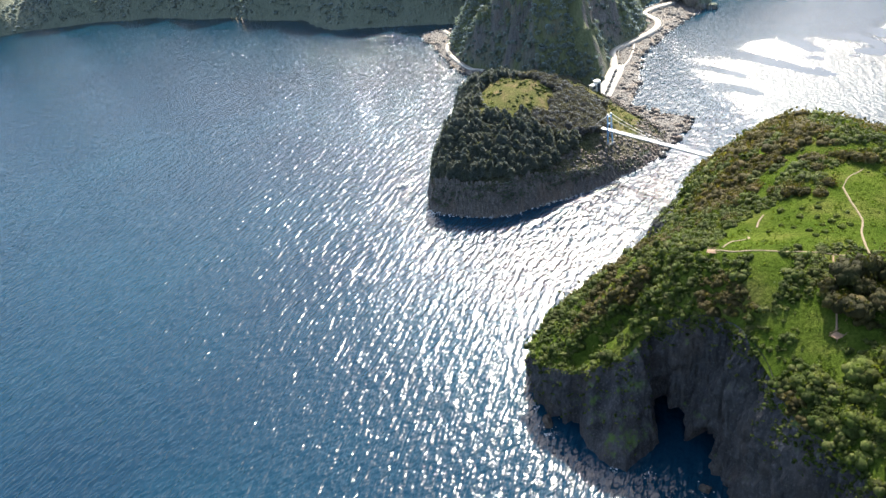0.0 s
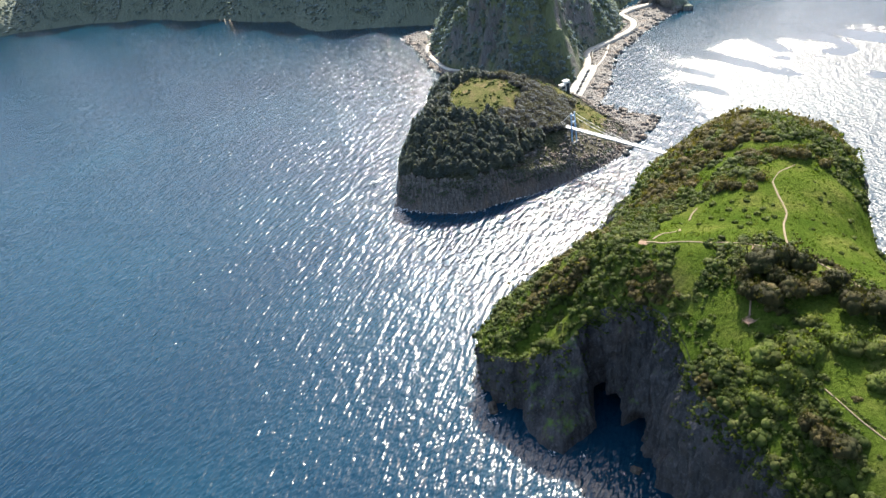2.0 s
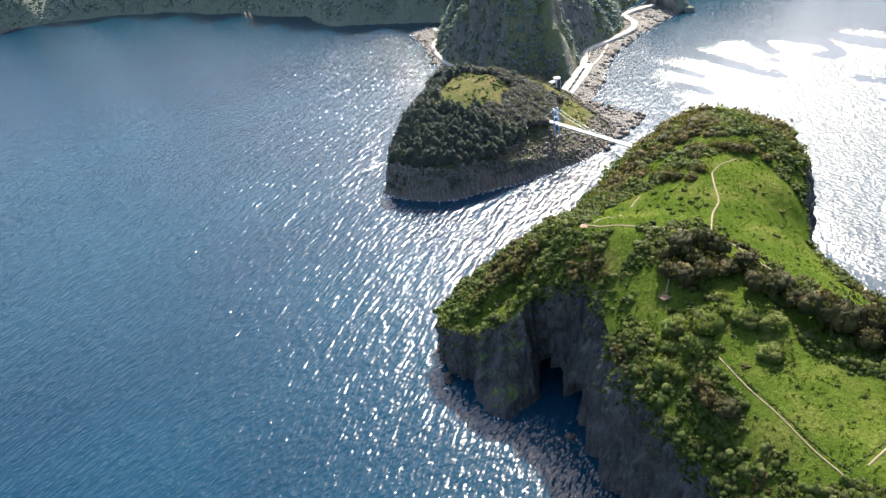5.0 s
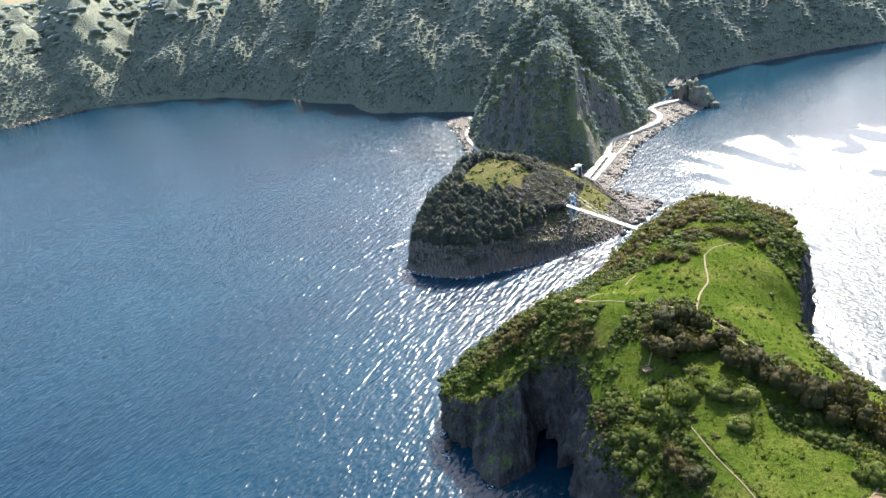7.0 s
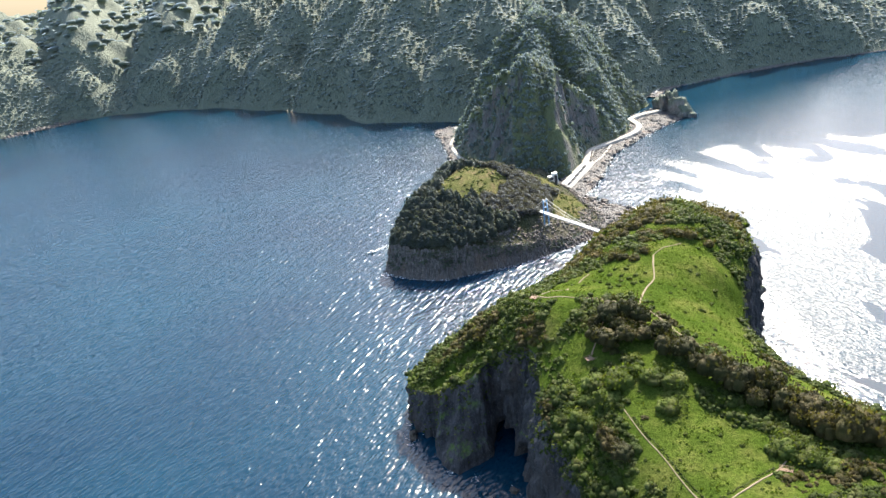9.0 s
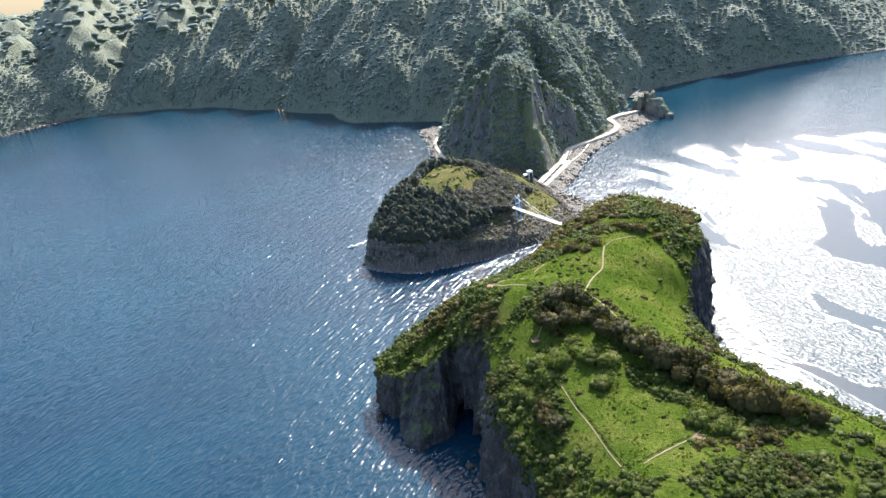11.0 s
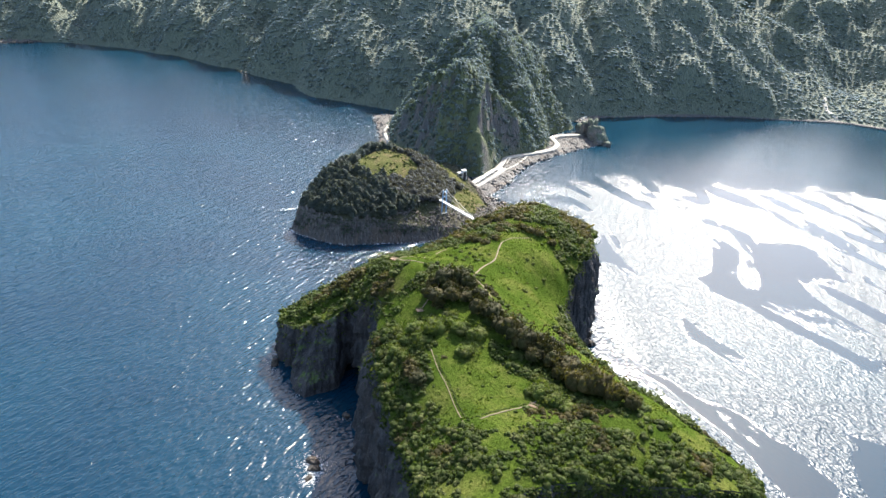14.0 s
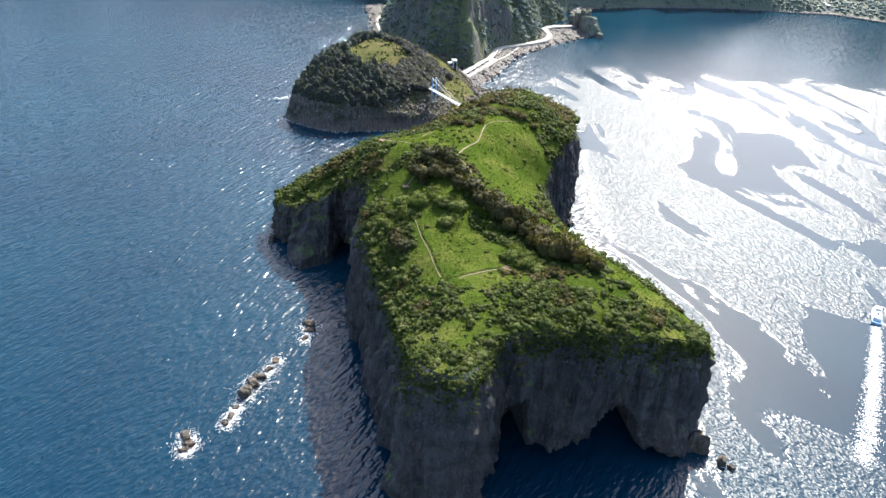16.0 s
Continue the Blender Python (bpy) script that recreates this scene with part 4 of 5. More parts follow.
def mountain_woods():
    x, y, rng = jittered(-1500, 1350, 1250, 2080, 10.3, 12)
    z = mountain_z(x, y)
    gx, gy = mountain_z(x + 8, y) - z, mountain_z(x, y + 8) - z
    steep = np.hypot(gx, gy) / 8
    ok = (z > 3) & (rng.uniform(0, 1, len(x)) < np.clip(2.8 - 0.75 * steep, 0.8, 1))
    x, y, z = x[ok], y[ok], z[ok]
    s = rng.uniform(7.0, 12.2, len(x))
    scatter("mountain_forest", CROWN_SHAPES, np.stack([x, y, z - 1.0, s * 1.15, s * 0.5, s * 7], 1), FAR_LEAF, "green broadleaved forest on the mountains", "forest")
    # trees clinging to the steep slopes above the shore
    x, y, rng = jittered(-1300, 1200, 1255, 1960, 5.5, 14)
    z = mountain_z(x, y)
    ok = (z > 4) & (z < 130)
    x, y, z = x[ok], y[ok], z[ok]
    ok = (np.hypot(mountain_z(x + 6, y) - z, mountain_z(x, y + 6) - z) > 6.6) & (rng.uniform(0, 1, len(x)) < 0.75)
    x, y, z = x[ok], y[ok], z[ok]
    s = rng.uniform(3.6, 7.0, len(x))
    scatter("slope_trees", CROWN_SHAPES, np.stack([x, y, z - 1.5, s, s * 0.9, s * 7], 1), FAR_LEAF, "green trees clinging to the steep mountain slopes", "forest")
    x, y, rng = jittered(-2300, 2100, 1300, 3200, 40.0, 13)
    z = mountain_z(x, y)
    ok = (z > 20) & ((y > 2070) | (x > 1340) | (x < -1490))
    x, y, z = x[ok], y[ok], z[ok]
    s = rng.uniform(34, 52, len(x))
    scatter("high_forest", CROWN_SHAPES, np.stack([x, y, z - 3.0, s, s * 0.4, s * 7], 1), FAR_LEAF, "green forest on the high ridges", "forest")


hill_scrub()
mountain_woods()


# ---- paths and platforms on the island ----
def ribbon(name, points, width, height, mat, label, lift=0.3, thick=1.0, category="path", ragged=0.2, kind="structure"):
    """A strip laid on the ground along a line, with ragged sides and a real edge."""
    line = curve_through(points, 1.5, closed=False)[:, :2]
    t = np.gradient(line, axis=0)
    t /= np.linalg.norm(t, axis=1)[:, None] + 1e-9
    side = np.stack([-t[:, 1], t[:, 0]], 1)
    s = np.arange(len(line)) * 1.5
    w0 = width / 2 * (1 + ragged * fbm(s / 5, 0 * s, 3, 1.0))
    w1 = width / 2 * (1 + ragged * fbm(s / 5, 0 * s, 3, 9.0))
    a, b = line + side * w0[:, None], line - side * w1[:, None]
    za, zb = height(a[:, 0], a[:, 1]) + lift, height(b[:, 0], b[:, 1]) + lift
    rows = np.stack([np.c_[a, za - thick], np.c_[a, za], np.c_[b, zb], np.c_[b, zb - thick]], 1)
    return mesh_object(name, rows.reshape(-1, 3), grid_faces(len(line), 4)[:, ::-1], mat, None, False, label, kind, category)


for name, points, width in PATHS:
    ribbon(name, points, width, island_z, TIMBER if name == "path_stairs" else DIRT, "pale trodden earth footpath through the meadow")


def hedge(name, points, label):
    line = curve_through(points, 1.1, closed=False)
    rng = np.random.default_rng(3)
    rows = [(x + rng.normal() * 0.3, y + rng.normal() * 0.3, float(island_z(np.array([x]), np.array([y]))[0]) - 0.1, rng.uniform(0.7, 1.2), rng.uniform(0.7, 1.3), rng.uniform(0, 6)) for x, y in line]
    scatter(name, SCRUB_SHAPES, rows, BUSH, label, "hedge")


hedge("field_hedge", [(186, 197), (190, 184), (195, 170), (200, 152), (205, 137), (208, 131)], "dark low hedge along the edge of the field")
hedge("cross_hedge", [(206, 133), (214, 134.5), (222, 139), (233, 147), (241, 152)], "dark low hedge along the stepped path")


def platform(x, y, turn, length, width, label):
    """A boarded lookout deck on posts with a railing."""
    z = float(island_z(np.array([x]), np.array([y]))[0])
    thing = tagged(new("lookout_deck"), label, "deck", "lookout decks")
    thing.matrix_world = pose(x, y, z + 0.5, 0, 0, turn)
    n = int(width / 0.45)
    plank = None
    for k in range(n):
        if plank is None:
            bm = bmesh.new()
            box(bm, -length / 2, length / 2, -0.2, 0.2, 0, 0.08)
            plank = part("plank", bm, TIMBER, thing)
            plank.location.y = -width / 2 + 0.22
        else:
            o = new("plank", plank.data)
            o.parent = thing
            o.location.y = -width / 2 + 0.22 + k * 0.45
    for sx in (-1, 0, 1):
        for sy in (-1, 1):
            bm = bmesh.new()
            box(bm, sx * length / 2 - 0.08 - 0.05 * sx, sx * length / 2 + 0.08 - 0.05 * sx, sy * width / 2 - 0.08, sy * width / 2 + 0.08, -1.4, 1.1, bevel=0.015)
            part("post", bm, TIMBER, thing)
    for sy in (-1, 1):
        for h in (0.5, 1.02):
            bm = bmesh.new()
            box(bm, -length / 2, length / 2, sy * width / 2 - 0.05, sy * width / 2 + 0.05, h, h + 0.09)
            part("rail", bm, TIMBER, thing)
    return thing


platform(173.5, 253.5, 20, 6.5, 4.2, "reddish boarded lookout deck beside the dark trees")
platform(147.5, 333.0, -30, 7.0, 4.2, "reddish boarded lookout deck on the western brow")
platform(245.5, 149.5, -25, 6.0, 2.6, "weathered timber deck at the end of the stepped path")


# ---- the footbridge ----
def footbridge():
    """Origin at the islet end; x runs along the deck to the island."""
    thing = tagged(new("footbridge"), "white footbridge with a blue steel pylon over the strait", "bridge")
    thing.matrix_world = pose(172, 677.5, 37, 0, 0, math.degrees(math.atan2(-0.8205, 0.5716)))
    L = 146.0
    bm = bmesh.new()
    box(bm, -2, L, -1.9, 1.9, -0.55, 0.0, bevel=0.06)
    part("deck", bm, WHITE, thing, "white deck of the footbridge")
    for s in (-1, 1):
        bm = bmesh.new()
        box(bm, -2, L, s * 1.75 - 0.12, s * 1.75 + 0.12, -1.2, -0.55)
        part("girder", bm, STEEL, thing)
        bm = bmesh.new()
        for h in (0.4, 0.75, 1.1):
            box(bm, -2, L, s * 1.72 - 0.04, s * 1.72 + 0.04, h - 0.04, h + 0.04)
        for k in range(75):
            box(bm, -2 + k * 2.0, -1.92 + k * 2.0, s * 1.72 - 0.04, s * 1.72 + 0.04, 0, 1.1)
        part("railing", bm, WHITE, thing, "white railing of the footbridge")
    px = 17.0
    for s in (-1, 1):
        bm = bmesh.new()
        tube(bm, (px, s * 3.3, -14.6), (px, s * 2.5, 16.2), 0.75, 0.6, 10)
        part("pylon_leg", bm, BLUE, thing, "blue steel pylon leg")
        bm = bmesh.new()
        tube(bm, (px, s * 2.5, 16.2), (px, s * 2.5, 17.1), 0.85, 0.7, 10)
        part("pylon_cap", bm, WHITE, thing, "white saddle on the pylon")
    for h in (-2.2, 7.0, 14.2):
        bm = bmesh.new()
        w = 2.55 + (16.2 - h) / 30.8 * 0.8
        box(bm, px - 0.45, px + 0.45, -w, w, h - 0.4, h + 0.4, bevel=0.08)
        part("cross_beam", bm, BLUE, thing, "blue steel cross beam")
    bm = bmesh.new()
    box(bm, px - 2.2, px + 2.2, -5, 5, -19, -14.2, bevel=0.2)
    part("footing", bm, SEAWALL, thing, "grey concrete footing")
    for s in (-1, 1):
        bm = bmesh.new()
        curve = [Vector((px + 62 * k / 16, s * (2.5 - 0.05 * k), 16.4 - 14.9 * (1.5 * k / 16 - 0.5 * (k / 16) ** 2))) for k in range(17)]
        rings = [[bm.verts.new(p + Vector((0, 0.17 * math.cos(a * math.pi / 3), 0.17 * math.sin(a * math.pi / 3)))) for a in range(6)] for p in curve]
        for r0, r1 in zip(rings, rings[1:]):
            for a in range(6):
                bm.faces.new((r0[a], r0[(a + 1) % 6], r1[(a + 1) % 6], r1[a]))
        part("main_cable", bm, WHITE, thing, "white main cable")
        bm = bmesh.new()
        tube(bm, (px, s * 2.5, 16.4), (-2, s * 1.8, 0.5), 0.15, sides=6)
        part("back_stay", bm, WHITE, thing, "white back stay")
        for k in range(1, 12):
            u = k / 12
            bm = bmesh.new()
            tube(bm, (px + 62 * u, s * 1.8, 0), (px + 62 * u, s * (2.5 - 0.8 * u), 16.4 - 14.9 * (1.5 * u - 0.5 * u * u)), 0.05, sides=5)
            part("hanger", bm, STEEL, thing)
    # added block standing in for the dark band of the deck's shadow
    bm = bmesh.new()
    box(bm, 1.0, 3.4, -1.8, 1.8, -17, -1.2, bevel=0.1)
    part("pier", bm, SEAWALL, thing, "grey block added where the deck's shadow falls")
    bm = bmesh.new()
    box(bm, -9, -1.8, -3.0, 3.0, -3.2, -0.1, bevel=0.1)
    part("abutment", bm, CONCRETE, thing, "pale concrete abutment on the islet slope")


footbridge()


def lift_tower():
    thing = tagged(new("lift_tower"), "white concrete lift tower behind the wooded islet", "tower")
    thing.matrix_world = pose(203, 800, 0, 0, 0, 25)
    bm = bmesh.new()
    box(bm, 0.5, 6.5, -3, 3, 3, 37, bevel=0.12)
    part("shaft", bm, WHITE, thing)
    bm = bmesh.new()
    box(bm, -6.0, 0.4, -3.0, 2.5, 27, 34, bevel=0.12)
    hall = part("landing_hall", bm, CONCRETE, thing, "pale landing hall at the top")
    bm = bmesh.new()
    box(bm, -5.4, -0.4, -3.12, -2.9, 29.5, 32.5)
    part("window", bm, DARK_GLASS, hall, "dark window strip")
    bm = bmesh.new()
    box(bm, -6.2, 0.45, -3.2, 2.7, 34.0, 34.4, bevel=0.05)
    part("roof", bm, WHITE, thing)
    bm = bmesh.new()
    box(bm, 1.2, 5.8, -3.12, -2.9, 8, 35)
    part("glass_strip", bm, DARK_GLASS, thing, "dark glazed strip up the lift shaft")
    bm = bmesh.new()
    box(bm, 0.2, 6.8, -3.3, 3.3, 37.0, 37.6, bevel=0.05)
    part("parapet", bm, WHITE, thing)


lift_tower()


# ---- shores, coast road and boulders ----
def flat(z):
    return lambda x, y: np.zeros(np.shape(x)) + z


def shore_patch(name, poly, label):
    p = curve_through(poly, 5.0)
    lo, hi = p.min(0), p.max(0)

    def height(x, y):
        d = edge_distance(p, x, y) * np.where(inside(p, x, y), 1, -1)
        return np.clip(d * 0.22, -3, 2.2) + 0.9 * fbm(x / 6, y / 6, 3, 81.0)

    field(name, lo[0] - 8, hi[0] + 8, lo[1] - 8, hi[1] + 8, 2.5, height, lambda x, y: height(x, y) > -1.6, BOULDER, label=label, kind="structure", category="shore")
    return p


EAST_SHORE = shore_patch("ground_shore_east", [(206, 828), (232, 790), (254, 822), (275, 868), (314, 968), (384, 1052), (444, 1112), (470, 1150), (446, 1200), (384, 1176), (300, 1030), (248, 940)], "pale rocky shore below the coast road")
WEST_SHORE = shore_patch("ground_shore_west", [(100, 1010), (70, 1022), (54, 1090), (46, 1150), (26, 1246), (40, 1262), (70, 1262), (104, 1180), (98, 1100)], "pale rocky shore west of the headland")
SPIT = shore_patch("ground_spit", [(222, 660), (250, 684), (292, 734), (266, 764), (244, 790), (232, 720)], "low dark rock spit beside the islet")
FAR_WEST_SHORE = shore_patch("ground_shore_far", [(-1180, 1790), (-1150, 1800), (-1020, 1888), (-1000, 1920), (-1060, 1925), (-1170, 1850)], "pale boulder beach below the mountains")

ribbon("beach", [(440, 1290), (486, 1352), (560, 1380), (640, 1402), (730, 1420), (820, 1436), (930, 1430), (1040, 1430), (1120, 1390), (1240, 1330)], 26, flat(1.9), BOULDER, "grey shingle beach in the bay", 0, 2.5, "beach", 0.3)
ribbon("road_bay", [(446, 1304), (490, 1370), (640, 1418), (820, 1452), (930, 1446), (1040, 1445), (1130, 1405), (1250, 1345)], 7, flat(3.6), CONCRETE, "pale coast road along the bay", 0, 2.5, "road", 0.05)
ribbon("road_valley", [(1046, 1446), (1040, 1462), (1034, 1480), (1040, 1510), (1052, 1540)], 9, lambda x, y: mountain_z(x, y) + 1.0, CONCRETE, "pale road up the valley", 0.3, 2.0, "road", 0.1)

ribbon("road_coast", ROAD, 9.5, flat(4.6), CONCRETE, "pale concrete coast road round the headland", 0, 0.5, "road", 0.04)
ribbon("seawall", [(222, 826), (244, 868), (262, 905), (275, 934)], 1.2, flat(5.4), SEAWALL, "grey concrete seawall below the car park", 0, 5.6, "wall", 0.05)
ribbon("seawall_outer", [(277, 956), (284, 984), (296, 997), (322, 1017), (354, 1040), (374, 1064), (382, 1096), (379, 1122), (379, 1138), (392, 1151), (412, 1160), (430, 1166)], 0.8, flat(5.3), SEAWALL, "grey concrete seawall of the coast road", 0, 5.5, "wall", 0.05)
ribbon("car_park", [(222, 832), (240, 868), (258, 904), (270, 932)], 15, flat(4.5), CONCRETE, "pale concrete car park by the sea", 0, 4.5, "car park", 0.04)
ribbon("ramp", [(316, 1014), (304, 982), (290, 952), (276, 930)], 2.6, flat(3.0), CONCRETE, "pale concrete ramp down to the rocks", 0, 3.2, "ramp", 0.04)
ribbon("road_west", WEST_ROAD, 6.0, flat(3.4), CONCRETE, "pale concrete track on the western shore", 0, 1.5, "road", 0.15)


def rock_template(seed, cuts=3):
    """A boulder about 1 in radius: a rounded, broken cube in quads."""
    rng = random.Random(seed)
    bm = bmesh.new()
    bmesh.ops.create_cube(bm, size=2)
    bmesh.ops.subdivide_edges(bm, edges=bm.edges[:], cuts=cuts, use_grid_fill=True)
    shift = Vector((rng.uniform(0, 50), rng.uniform(0, 50), rng.uniform(0, 50)))
    for v in bm.verts:
        n = v.co.normalized()
        p = n * 0.62 + v.co * 0.38 * 0.8
        v.co = p * (1 + 0.45 * noise.noise(n * 1.6 + shift) + 0.24 * noise.noise(n * 4.5 + shift))
    bm.verts.index_update()
    verts = np.array([v.co[:] for v in bm.verts])
    faces = np.array([[v.index for v in f.verts] for f in bm.faces])
    bm.free()
    return verts, faces


ROCK_SHAPES = [rock_template(k, 2) for k in range(6)]


def boulders(name, rows, mat, label):
    """Many boulders in one mesh. rows: x, y, z, size."""
    rng = np.random.default_rng(len(rows))
    vs, fs, base = [], [], 0
    for x, y, z, s in rows:
        v, f = ROCK_SHAPES[rng.integers(len(ROCK_SHAPES))]
        a = rng.uniform(0, 6.28)
        k = s * rng.uniform(0.7, 1.3, 3)
        k[2] *= 0.75
        w = v * k
        c, q = math.cos(a), math.sin(a)
        vs.append(np.stack([w[:, 0] * c - w[:, 1] * q + x, w[:, 0] * q + w[:, 1] * c + y, w[:, 2] + z], 1))
        fs.append(f + base)
        base += len(v)
    return mesh_object(name, np.concatenate(vs), np.concatenate(fs), mat, None, False, label, "stuff", "boulders")


def strew(poly, count, small, large, seed, z=0.6):
    rng = np.random.default_rng(seed)
    lo, hi = poly.min(0) - 4, poly.max(0) + 4
    out = []
    while len(out) < count:
        x, y = rng.uniform(lo[0], hi[0], 400), rng.uniform(lo[1], hi[1], 400)
        d = edge_distance(poly, x, y)
        ok = inside(poly, x, y) | (d < 4)
        for a, b, e in zip(x[ok], y[ok], d[ok]):
            out.append((a, b, z + min(e, 8) * 0.1, small + (large - small) * rng.uniform() ** 3))
    return out[:count]


boulders("shore_boulders", strew(EAST_SHORE, 900, 0.8, 4.2, 1), BOULDER, "pale grey boulders on the shore below the road")
boulders("west_boulders", strew(WEST_SHORE, 420, 0.8, 4.0, 2), BOULDER, "pale grey boulders on the western shore")
boulders("spit_boulders", strew(SPIT, 260, 1.0, 4.0, 3), COLUMN_ROCK, "dark broken basalt blocks on the spit")
boulders("far_boulders", strew(FAR_WEST_SHORE, 260, 2.0, 7.0, 4, 2.0), BOULDER, "pale boulders on the far beach")


rng_s = np.random.default_rng(8)
foot_rows = []
for px, py, pz in ISLET_RIM[: int(len(ISLET_RIM) * 0.55)]:
    if rng_s.uniform() < 0.75:
        n = np.array([px - 110, py - 720]) / np.hypot(px - 110, py - 720)
        r = rng_s.uniform(6, 12)
        foot_rows.append((px + n[0] * r, py + n[1] * r, rng_s.uniform(-0.6, 0.8), rng_s.uniform(0.8, 2.8)))
ax, ay = rng_s.uniform(112, 244, 3000), rng_s.uniform(612, 740, 3000)
lay = edge_distance(ISLET_RIM[::6, :2], ax, ay)
on_apron = inside(ISLET_RIM[::3, :2], ax, ay) & (lay < 26 + 10 * np.sin(ax * 0.11))
ax, ay = ax[on_apron][:700], ay[on_apron][:700]
apron_rows = np.stack([ax, ay, islet_z(ax, ay), 0.5 + 2.0 * rng_s.uniform(0, 1, len(ax)) ** 2.5], 1)
boulders("apron_blocks", apron_rows, COLUMN_ROCK, "broken basalt blocks on the slope below the footbridge")
boulders("islet_foot_boulders", foot_rows, COLUMN_ROCK, "broken basalt blocks at the foot of the islet")


def columns():
    """Upright basalt columns standing out of the islet's wall, leaning into it."""
    rng = np.random.default_rng(31)
    vs, fs, base = [], [], 0
    hexa = np.stack([np.cos(np.arange(6) * np.pi / 3), np.sin(np.arange(6) * np.pi / 3)], 1)
    quads = [[k, (k + 1) % 6, 6 + (k + 1) % 6, 6 + k] for k in range(6)] + [[6, 7, 8, 9], [6, 9, 10, 11]]
    rim = ISLET_RIM[: int(len(ISLET_RIM) * 0.50)]
    t = np.roll(rim[:, :2], -2, 0) - np.roll(rim[:, :2], 2, 0)
    t[:2], t[-2:] = t[2], t[-3]
    t /= np.linalg.norm(t, axis=1)[:, None]
    for i in range(len(rim)):
        out = np.array([t[i, 1], -t[i, 0]])
        top = float(islet_z(rim[i : i + 1, 0], rim[i : i + 1, 1])[0])
        for row in range(5):
            far = row * 2.0 + rng.uniform(-0.6, 0.6)
            uneven = 1.0 + 0.28 * float(fbm(rim[i, 0] / 14, rim[i, 1] / 14 + row * 0.6, 3, 12.0))
            h = (top + 1.5) * uneven * (1 - (max(far, 0.0) / 11.0) ** 0.85) + rng.uniform(-2.2, 2.2)
            if h < 0.6:
                h = rng.uniform(0.3, 1.2)
            r = rng.uniform(0.95, 1.35)
            c = rim[i, :2] + out * far + t[i] * rng.uniform(-0.5, 0.5)
            ring = hexa * r
            lean = out * 1.6
            low = np.c_[ring + c + lean, np.full(6, -2.5)]
            high = np.c_[ring * 0.94 + c - lean * 0.3, h + rng.uniform(-0.25, 0.25, 6)]
            vs.append(np.r_[low, high])
            fs.extend([[base + k for k in q] for q in quads])
            base += 12
    mesh_object("basalt_columns", np.concatenate(vs), np.array(fs), COLUMN_ROCK, None, False, "upright grey basalt columns of the islet cliff", "stuff", "columns")


columns()


def sea_rock(x, y, size, tall, seed, label, mat=WET_ROCK):
    v, f = rock_template(seed, 5)
    v = v * (size * 1.15, size * 0.72, tall)
    v[:, 2] += tall * 0.25
    ob = mesh_object("sea_rock", v, f, mat, None, False, label, "", "rock")
    ob.matrix_world = pose(x, y, 0, 0, 0, seed * 47 % 360)
    return tagged(ob, group="sea rocks")


REEF = [(47, 83, 4.2, 2.4), (51, 77, 3.4, 1.9), (49, 72, 3.0, 1.5), (74, 126, 5.4, 4.6), (77, 136, 5.0, 3.2), (80, 143, 4.4, 2.6), (84, 152, 3.0, 1.4), (87, 162, 3.4, 1.2), (103, 207, 5.0, 3.0), (105, 200, 4.0, 1.8), (103, 190, 3.0, 1.0), (70, 104, 3.0, 1.0), (68, 97, 3.0, 1.2), (71, 112, 2.6, 0.9)]
for k, (x, y, size, tall) in enumerate(REEF):
    sea_rock(x, y, size, tall, 60 + k, "wet dark rock awash in white surf")
STACKS = [(378, 98, 6, 12), (374, 110, 5, 8), (391, 88, 4, 4), (396, 84, 2.5, 2), (344, 524, 5, 5), (338, 462, 5, 4), (334, 438, 5, 5), (328, 412, 5, 5), (322, 396, 6, 5), (330, 394, 3.5, 3), (46, 330, 4, 4), (118, 262, 3, 2)]
for k, (x, y, size, tall) in enumerate(STACKS):
    sea_rock(x, y, size, tall, 80 + k, "dark rock stack at the foot of the cliff")
TUNNEL_ROCKS = [(452, 1146, 15, 26), (462, 1130, 12, 15), (440, 1186, 14, 24), (450, 1172, 12, 30), (470, 1118, 7, 7), (434, 1204, 11, 16)]
for k, (x, y, size, tall) in enumerate(TUNNEL_ROCKS):
    sea_rock(x, y, size, tall, 95 + k, "craggy grey rock where the coast road passes", FAR_ROCK)


# ---- foam ----
def foam(name, spots, label, seed):
    """Flecks of foam lying on the water. spots: x, y, spread, count, fleck size."""
    rng = np.random.default_rng(seed)
    out = []
    for x, y, spread, count, size in spots:
        p = rng.normal(size=(count, 2)) * spread * 0.5 + (x, y)
        for cx, cy in p:
            a = np.sort(rng.uniform(0, 2 * np.pi, 4))
            r = size * rng.uniform(0.3, 1.2, 4)
            out.append(np.stack([cx + np.cos(a) * r * 1.4, cy + np.sin(a) * r, np.full(4, 0.10 + rng.uniform(0, 0.12))], 1))
    v = np.concatenate(out)
    mesh_object(name, v, np.arange(len(v)).reshape(-1, 4), FOAM, None, False, label, "stuff", "foam")


foam("reef_foam", [(x + 1, y - 1, size * 2.3, 420, 0.30) for x, y, size, tall in REEF] + [(x + 1, y - 1, size * 1.5, 60, 0.8) for x, y, size, tall in REEF], "white surf round the reef rocks", 1)
shore_spots = [(x, y, 6, 12, 0.5) for x, y, size, tall in STACKS]
for px, py, pz in ISLET_RIM[4 : int(len(ISLET_RIM) * 0.42) : 2]:
    n = np.array([px - 110, py - 720]) / np.hypot(px - 110, py - 720)
    shore_spots.append((px + n[0] * 11, py + n[1] * 11, 3.5, 16, 0.7))
shore_spots += [(-4, 627, 9, 60, 1.0), (45, 320, 4, 26, 0.5), (42, 345, 3, 16, 0.5), (76, 288, 4, 34, 0.5), (94, 279, 5, 16, 0.4)]
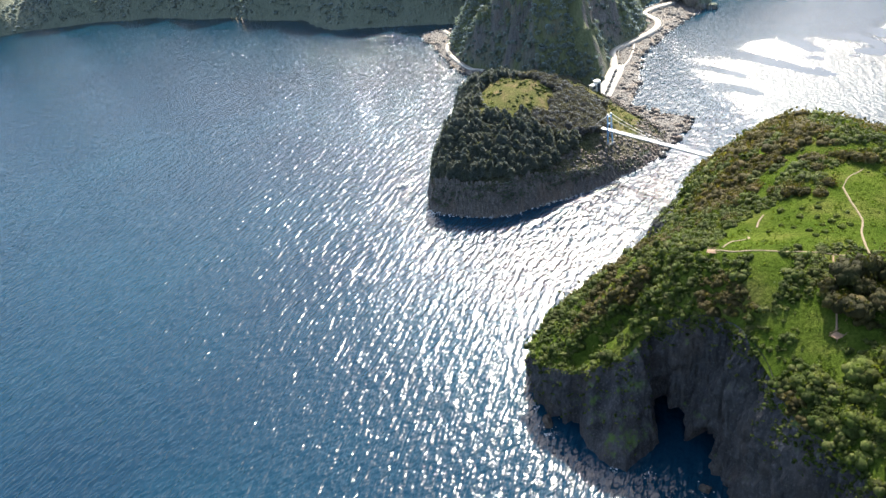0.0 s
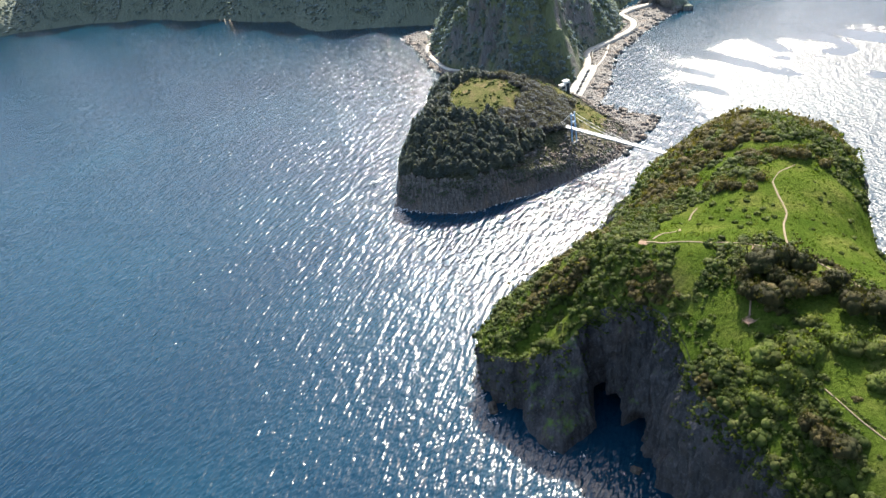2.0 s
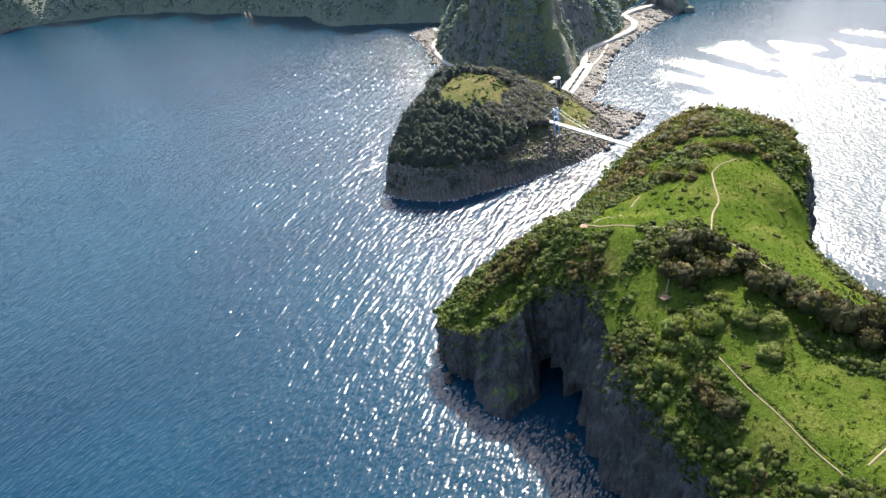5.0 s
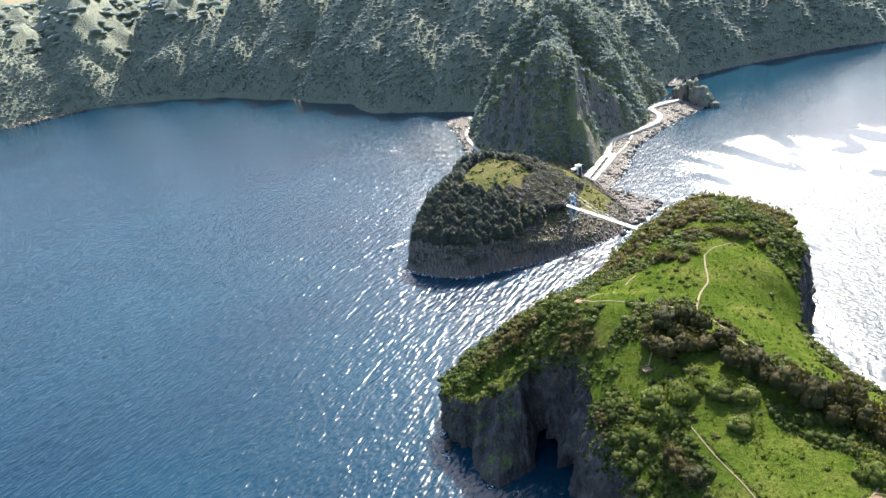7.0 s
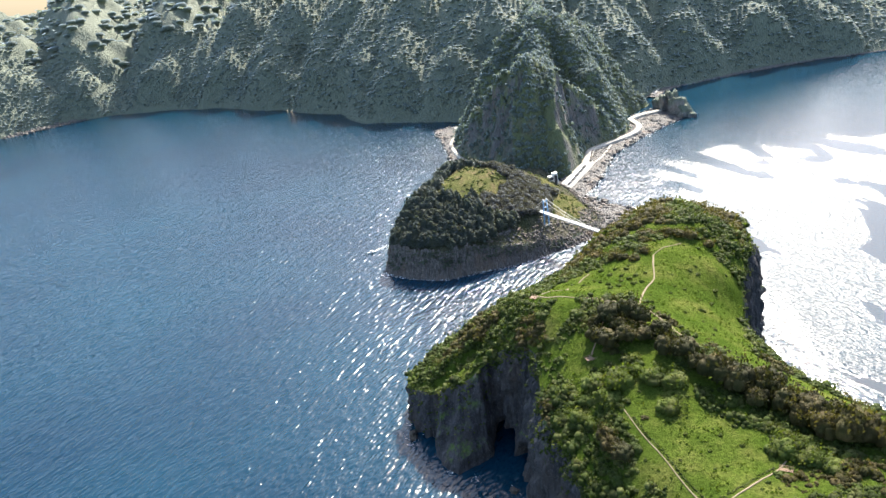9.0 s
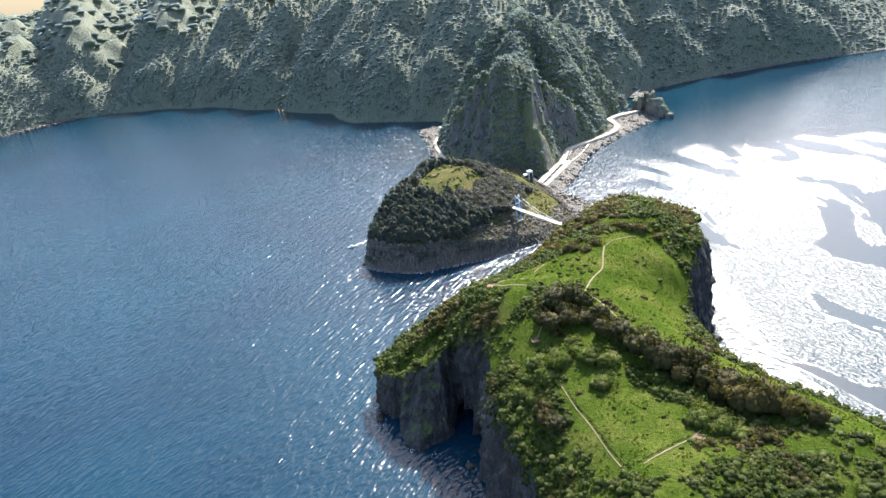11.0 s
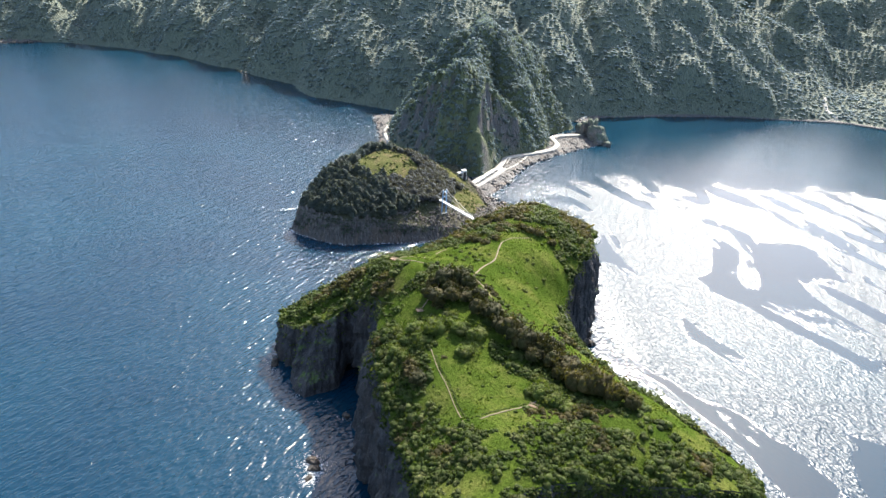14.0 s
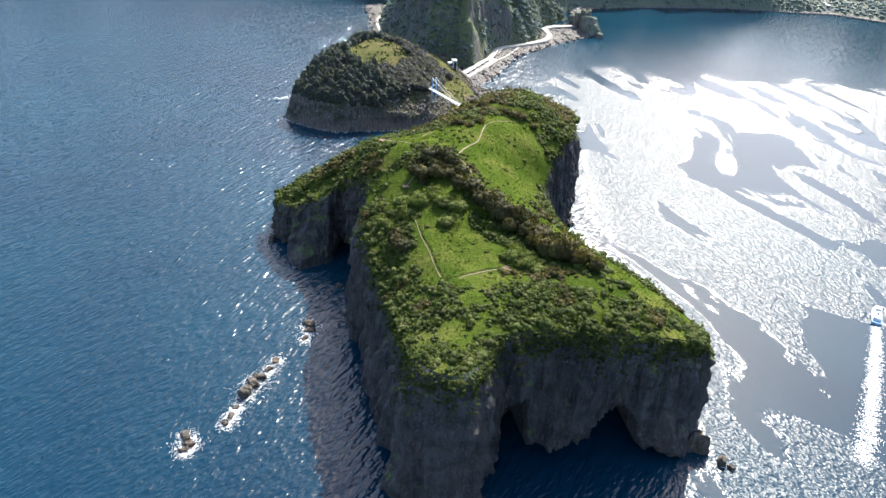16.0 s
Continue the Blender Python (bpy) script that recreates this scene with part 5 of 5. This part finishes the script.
foam("shore_foam", shore_spots, "white surf along the foot of the cliffs", 2)
bay_spots = [(x, y, 8, 14, 1.0) for x, y in EAST_SHORE[::2] if x > 236] + [(x, y, 7, 12, 1.1) for x, y in WEST_SHORE[::2] if x < 66]
foam("bay_foam", bay_spots, "white surf on the rocky shores of the bay", 3)


# ---- boats and cars ----
def ferry():
    thing = tagged(new("ferry"), "white passenger ferry with a blue stern under way", "ferry")
    thing.matrix_world = pose(575.5, 265, 0, 0, 0, -25.5)
    bm = bmesh.new()
    outline = [(-3.9, -14), (3.9, -14), (4.1, -4), (3.8, 5), (2.4, 10.5), (0, 14.2), (-2.4, 10.5), (-3.8, 5), (-4.1, -4)]
    low = [bm.verts.new((x * 0.86, y * 0.97, -0.6)) for x, y in outline]
    high = [bm.verts.new((x, y, 2.3 + max(0, y) * 0.05)) for x, y in outline]
    bm.faces.new(low[::-1])
    bm.faces.new(high)
    for k in range(len(outline)):
        j = (k + 1) % len(outline)
        bm.faces.new((low[k], low[j], high[j], high[k]))
    part("hull", bm, BLUE, thing, "blue hull")
    for name, dims, mat in (("deck_house", (-3.1, 3.1, -10.5, 5.5, 2.3, 4.9), WHITE), ("upper_deck", (-2.9, 2.9, -9, 3.5, 4.95, 5.2), WHITE), ("wheelhouse", (-2.2, 2.2, 1.0, 5.0, 5.2, 7.4), WHITE), ("funnel", (-0.8, 0.8, -5.5, -3.5, 5.2, 7.6), WHITE), ("roof", (-2.5, 2.5, 0.7, 5.3, 7.4, 7.65), WHITE)):
        bm = bmesh.new()
        box(bm, *dims, bevel=0.15)
        part(name, bm, mat, thing)
    for s in (-1, 1):
        bm = bmesh.new()
        box(bm, s * 3.12 - 0.03, s * 3.12 + 0.03, -9.5, 4.5, 3.3, 4.3)
        part("window_band", bm, DARK_GLASS, thing, "dark window band")
        bm = bmesh.new()
        for k in range(12):
            tube(bm, (s * 3.7, -13 + k * 1.8, 2.3), (s * 3.7, -13 + k * 1.8, 3.4), 0.04, sides=5)
        tube(bm, (s * 3.7, -13, 3.4), (s * 3.7, 6.8, 3.4), 0.05, sides=5)
        part("railing", bm, WHITE, thing)
    bm = bmesh.new()
    tube(bm, (0, 2, 7.6), (0, 2, 11.5), 0.14, 0.06, 6)
    part("mast", bm, STEEL, thing)


ferry()
wake = []
for k in range(90):
    u = k / 89
    wake.append((568 - 0.43 * 170 * u - 8 * u * u, 249 - 0.9 * 170 * u, 4 + 4 * u, 52, 0.6))
foam("ferry_wake", wake, "broad white wake behind the ferry", 5)


def fishing_boat():
    thing = tagged(new("motor_boat"), "small white motor boat off the islet", "boat")
    thing.matrix_world = pose(-31, 696, 0, 0, 0, 118)
    bm = bmesh.new()
    outline = [(-1.5, -4.5), (1.5, -4.5), (1.6, 1), (0.9, 3.6), (0, 5), (-0.9, 3.6), (-1.6, 1)]
    low = [bm.verts.new((x * 0.8, y * 0.95, -0.3)) for x, y in outline]
    high = [bm.verts.new((x, y, 1.1 + max(0, y) * 0.08)) for x, y in outline]
    bm.faces.new(low[::-1])
    bm.faces.new(high)
    for k in range(len(outline)):
        j = (k + 1) % len(outline)
        bm.faces.new((low[k], low[j], high[j], high[k]))
    part("hull", bm, WHITE, thing)
    bm = bmesh.new()
    box(bm, -1.0, 1.0, -2.2, 1.2, 1.1, 2.9, bevel=0.15)
    part("cabin", bm, WHITE, thing)
    bm = bmesh.new()
    box(bm, -1.02, 1.02, -1.8, 1.22, 1.9, 2.5)
    part("window_band", bm, DARK_GLASS, thing)
    bm = bmesh.new()
    box(bm, -0.3, 0.3, -5.1, -4.5, 0.2, 1.6, bevel=0.06)
    part("outboard_motor", bm, STEEL, thing)


fishing_boat()
foam("boat_wake", [(-26 + 3.6 * k, 700 + 3.0 * k, 3.5 + 0.4 * k, 16, 0.9) for k in range(5)], "white wake of the small boat", 6)


def car(colour_name, colour, label):
    thing = tagged(new("car"), label, "car", "parked cars")
    paint = plain_material(colour_name, colour, 0.35, 0.0, 0.08)
    bm = bmesh.new()
    box(bm, -0.9, 0.9, -2.2, 2.2, 0.35, 0.95, bevel=0.12)
    part("body", bm, paint, thing)
    bm = bmesh.new()
    box(bm, -0.78, 0.78, -1.5, 1.0, 0.95, 1.5, bevel=0.16)
    part("cabin", bm, DARK_GLASS, thing)
    for sx in (-1, 1):
        for y in (-1.35, 1.35):
            bm = bmesh.new()
            tube(bm, (sx * 0.72, y, 0.33), (sx * 0.92, y, 0.33), 0.33, sides=10)
            part("wheel", bm, DARK_GLASS, thing)
    return thing


CARS = [car("white_car_paint", (0.7, 0.7, 0.7), "white car parked by the sea"), car("black_car_paint", (0.03, 0.03, 0.035), "black car parked by the sea"), car("silver_car_paint", (0.4, 0.41, 0.43), "silver car parked by the sea")]
for k in range(15):
    u = k / 14
    copy_thing(CARS[(k * 7) % 3], pose(226 + 34 * u, 838 + 74 * u, 4.55, 0, 0, 65))
for c in CARS:
    for o in (*c.children_recursive, c):
        bpy.data.objects.remove(o)
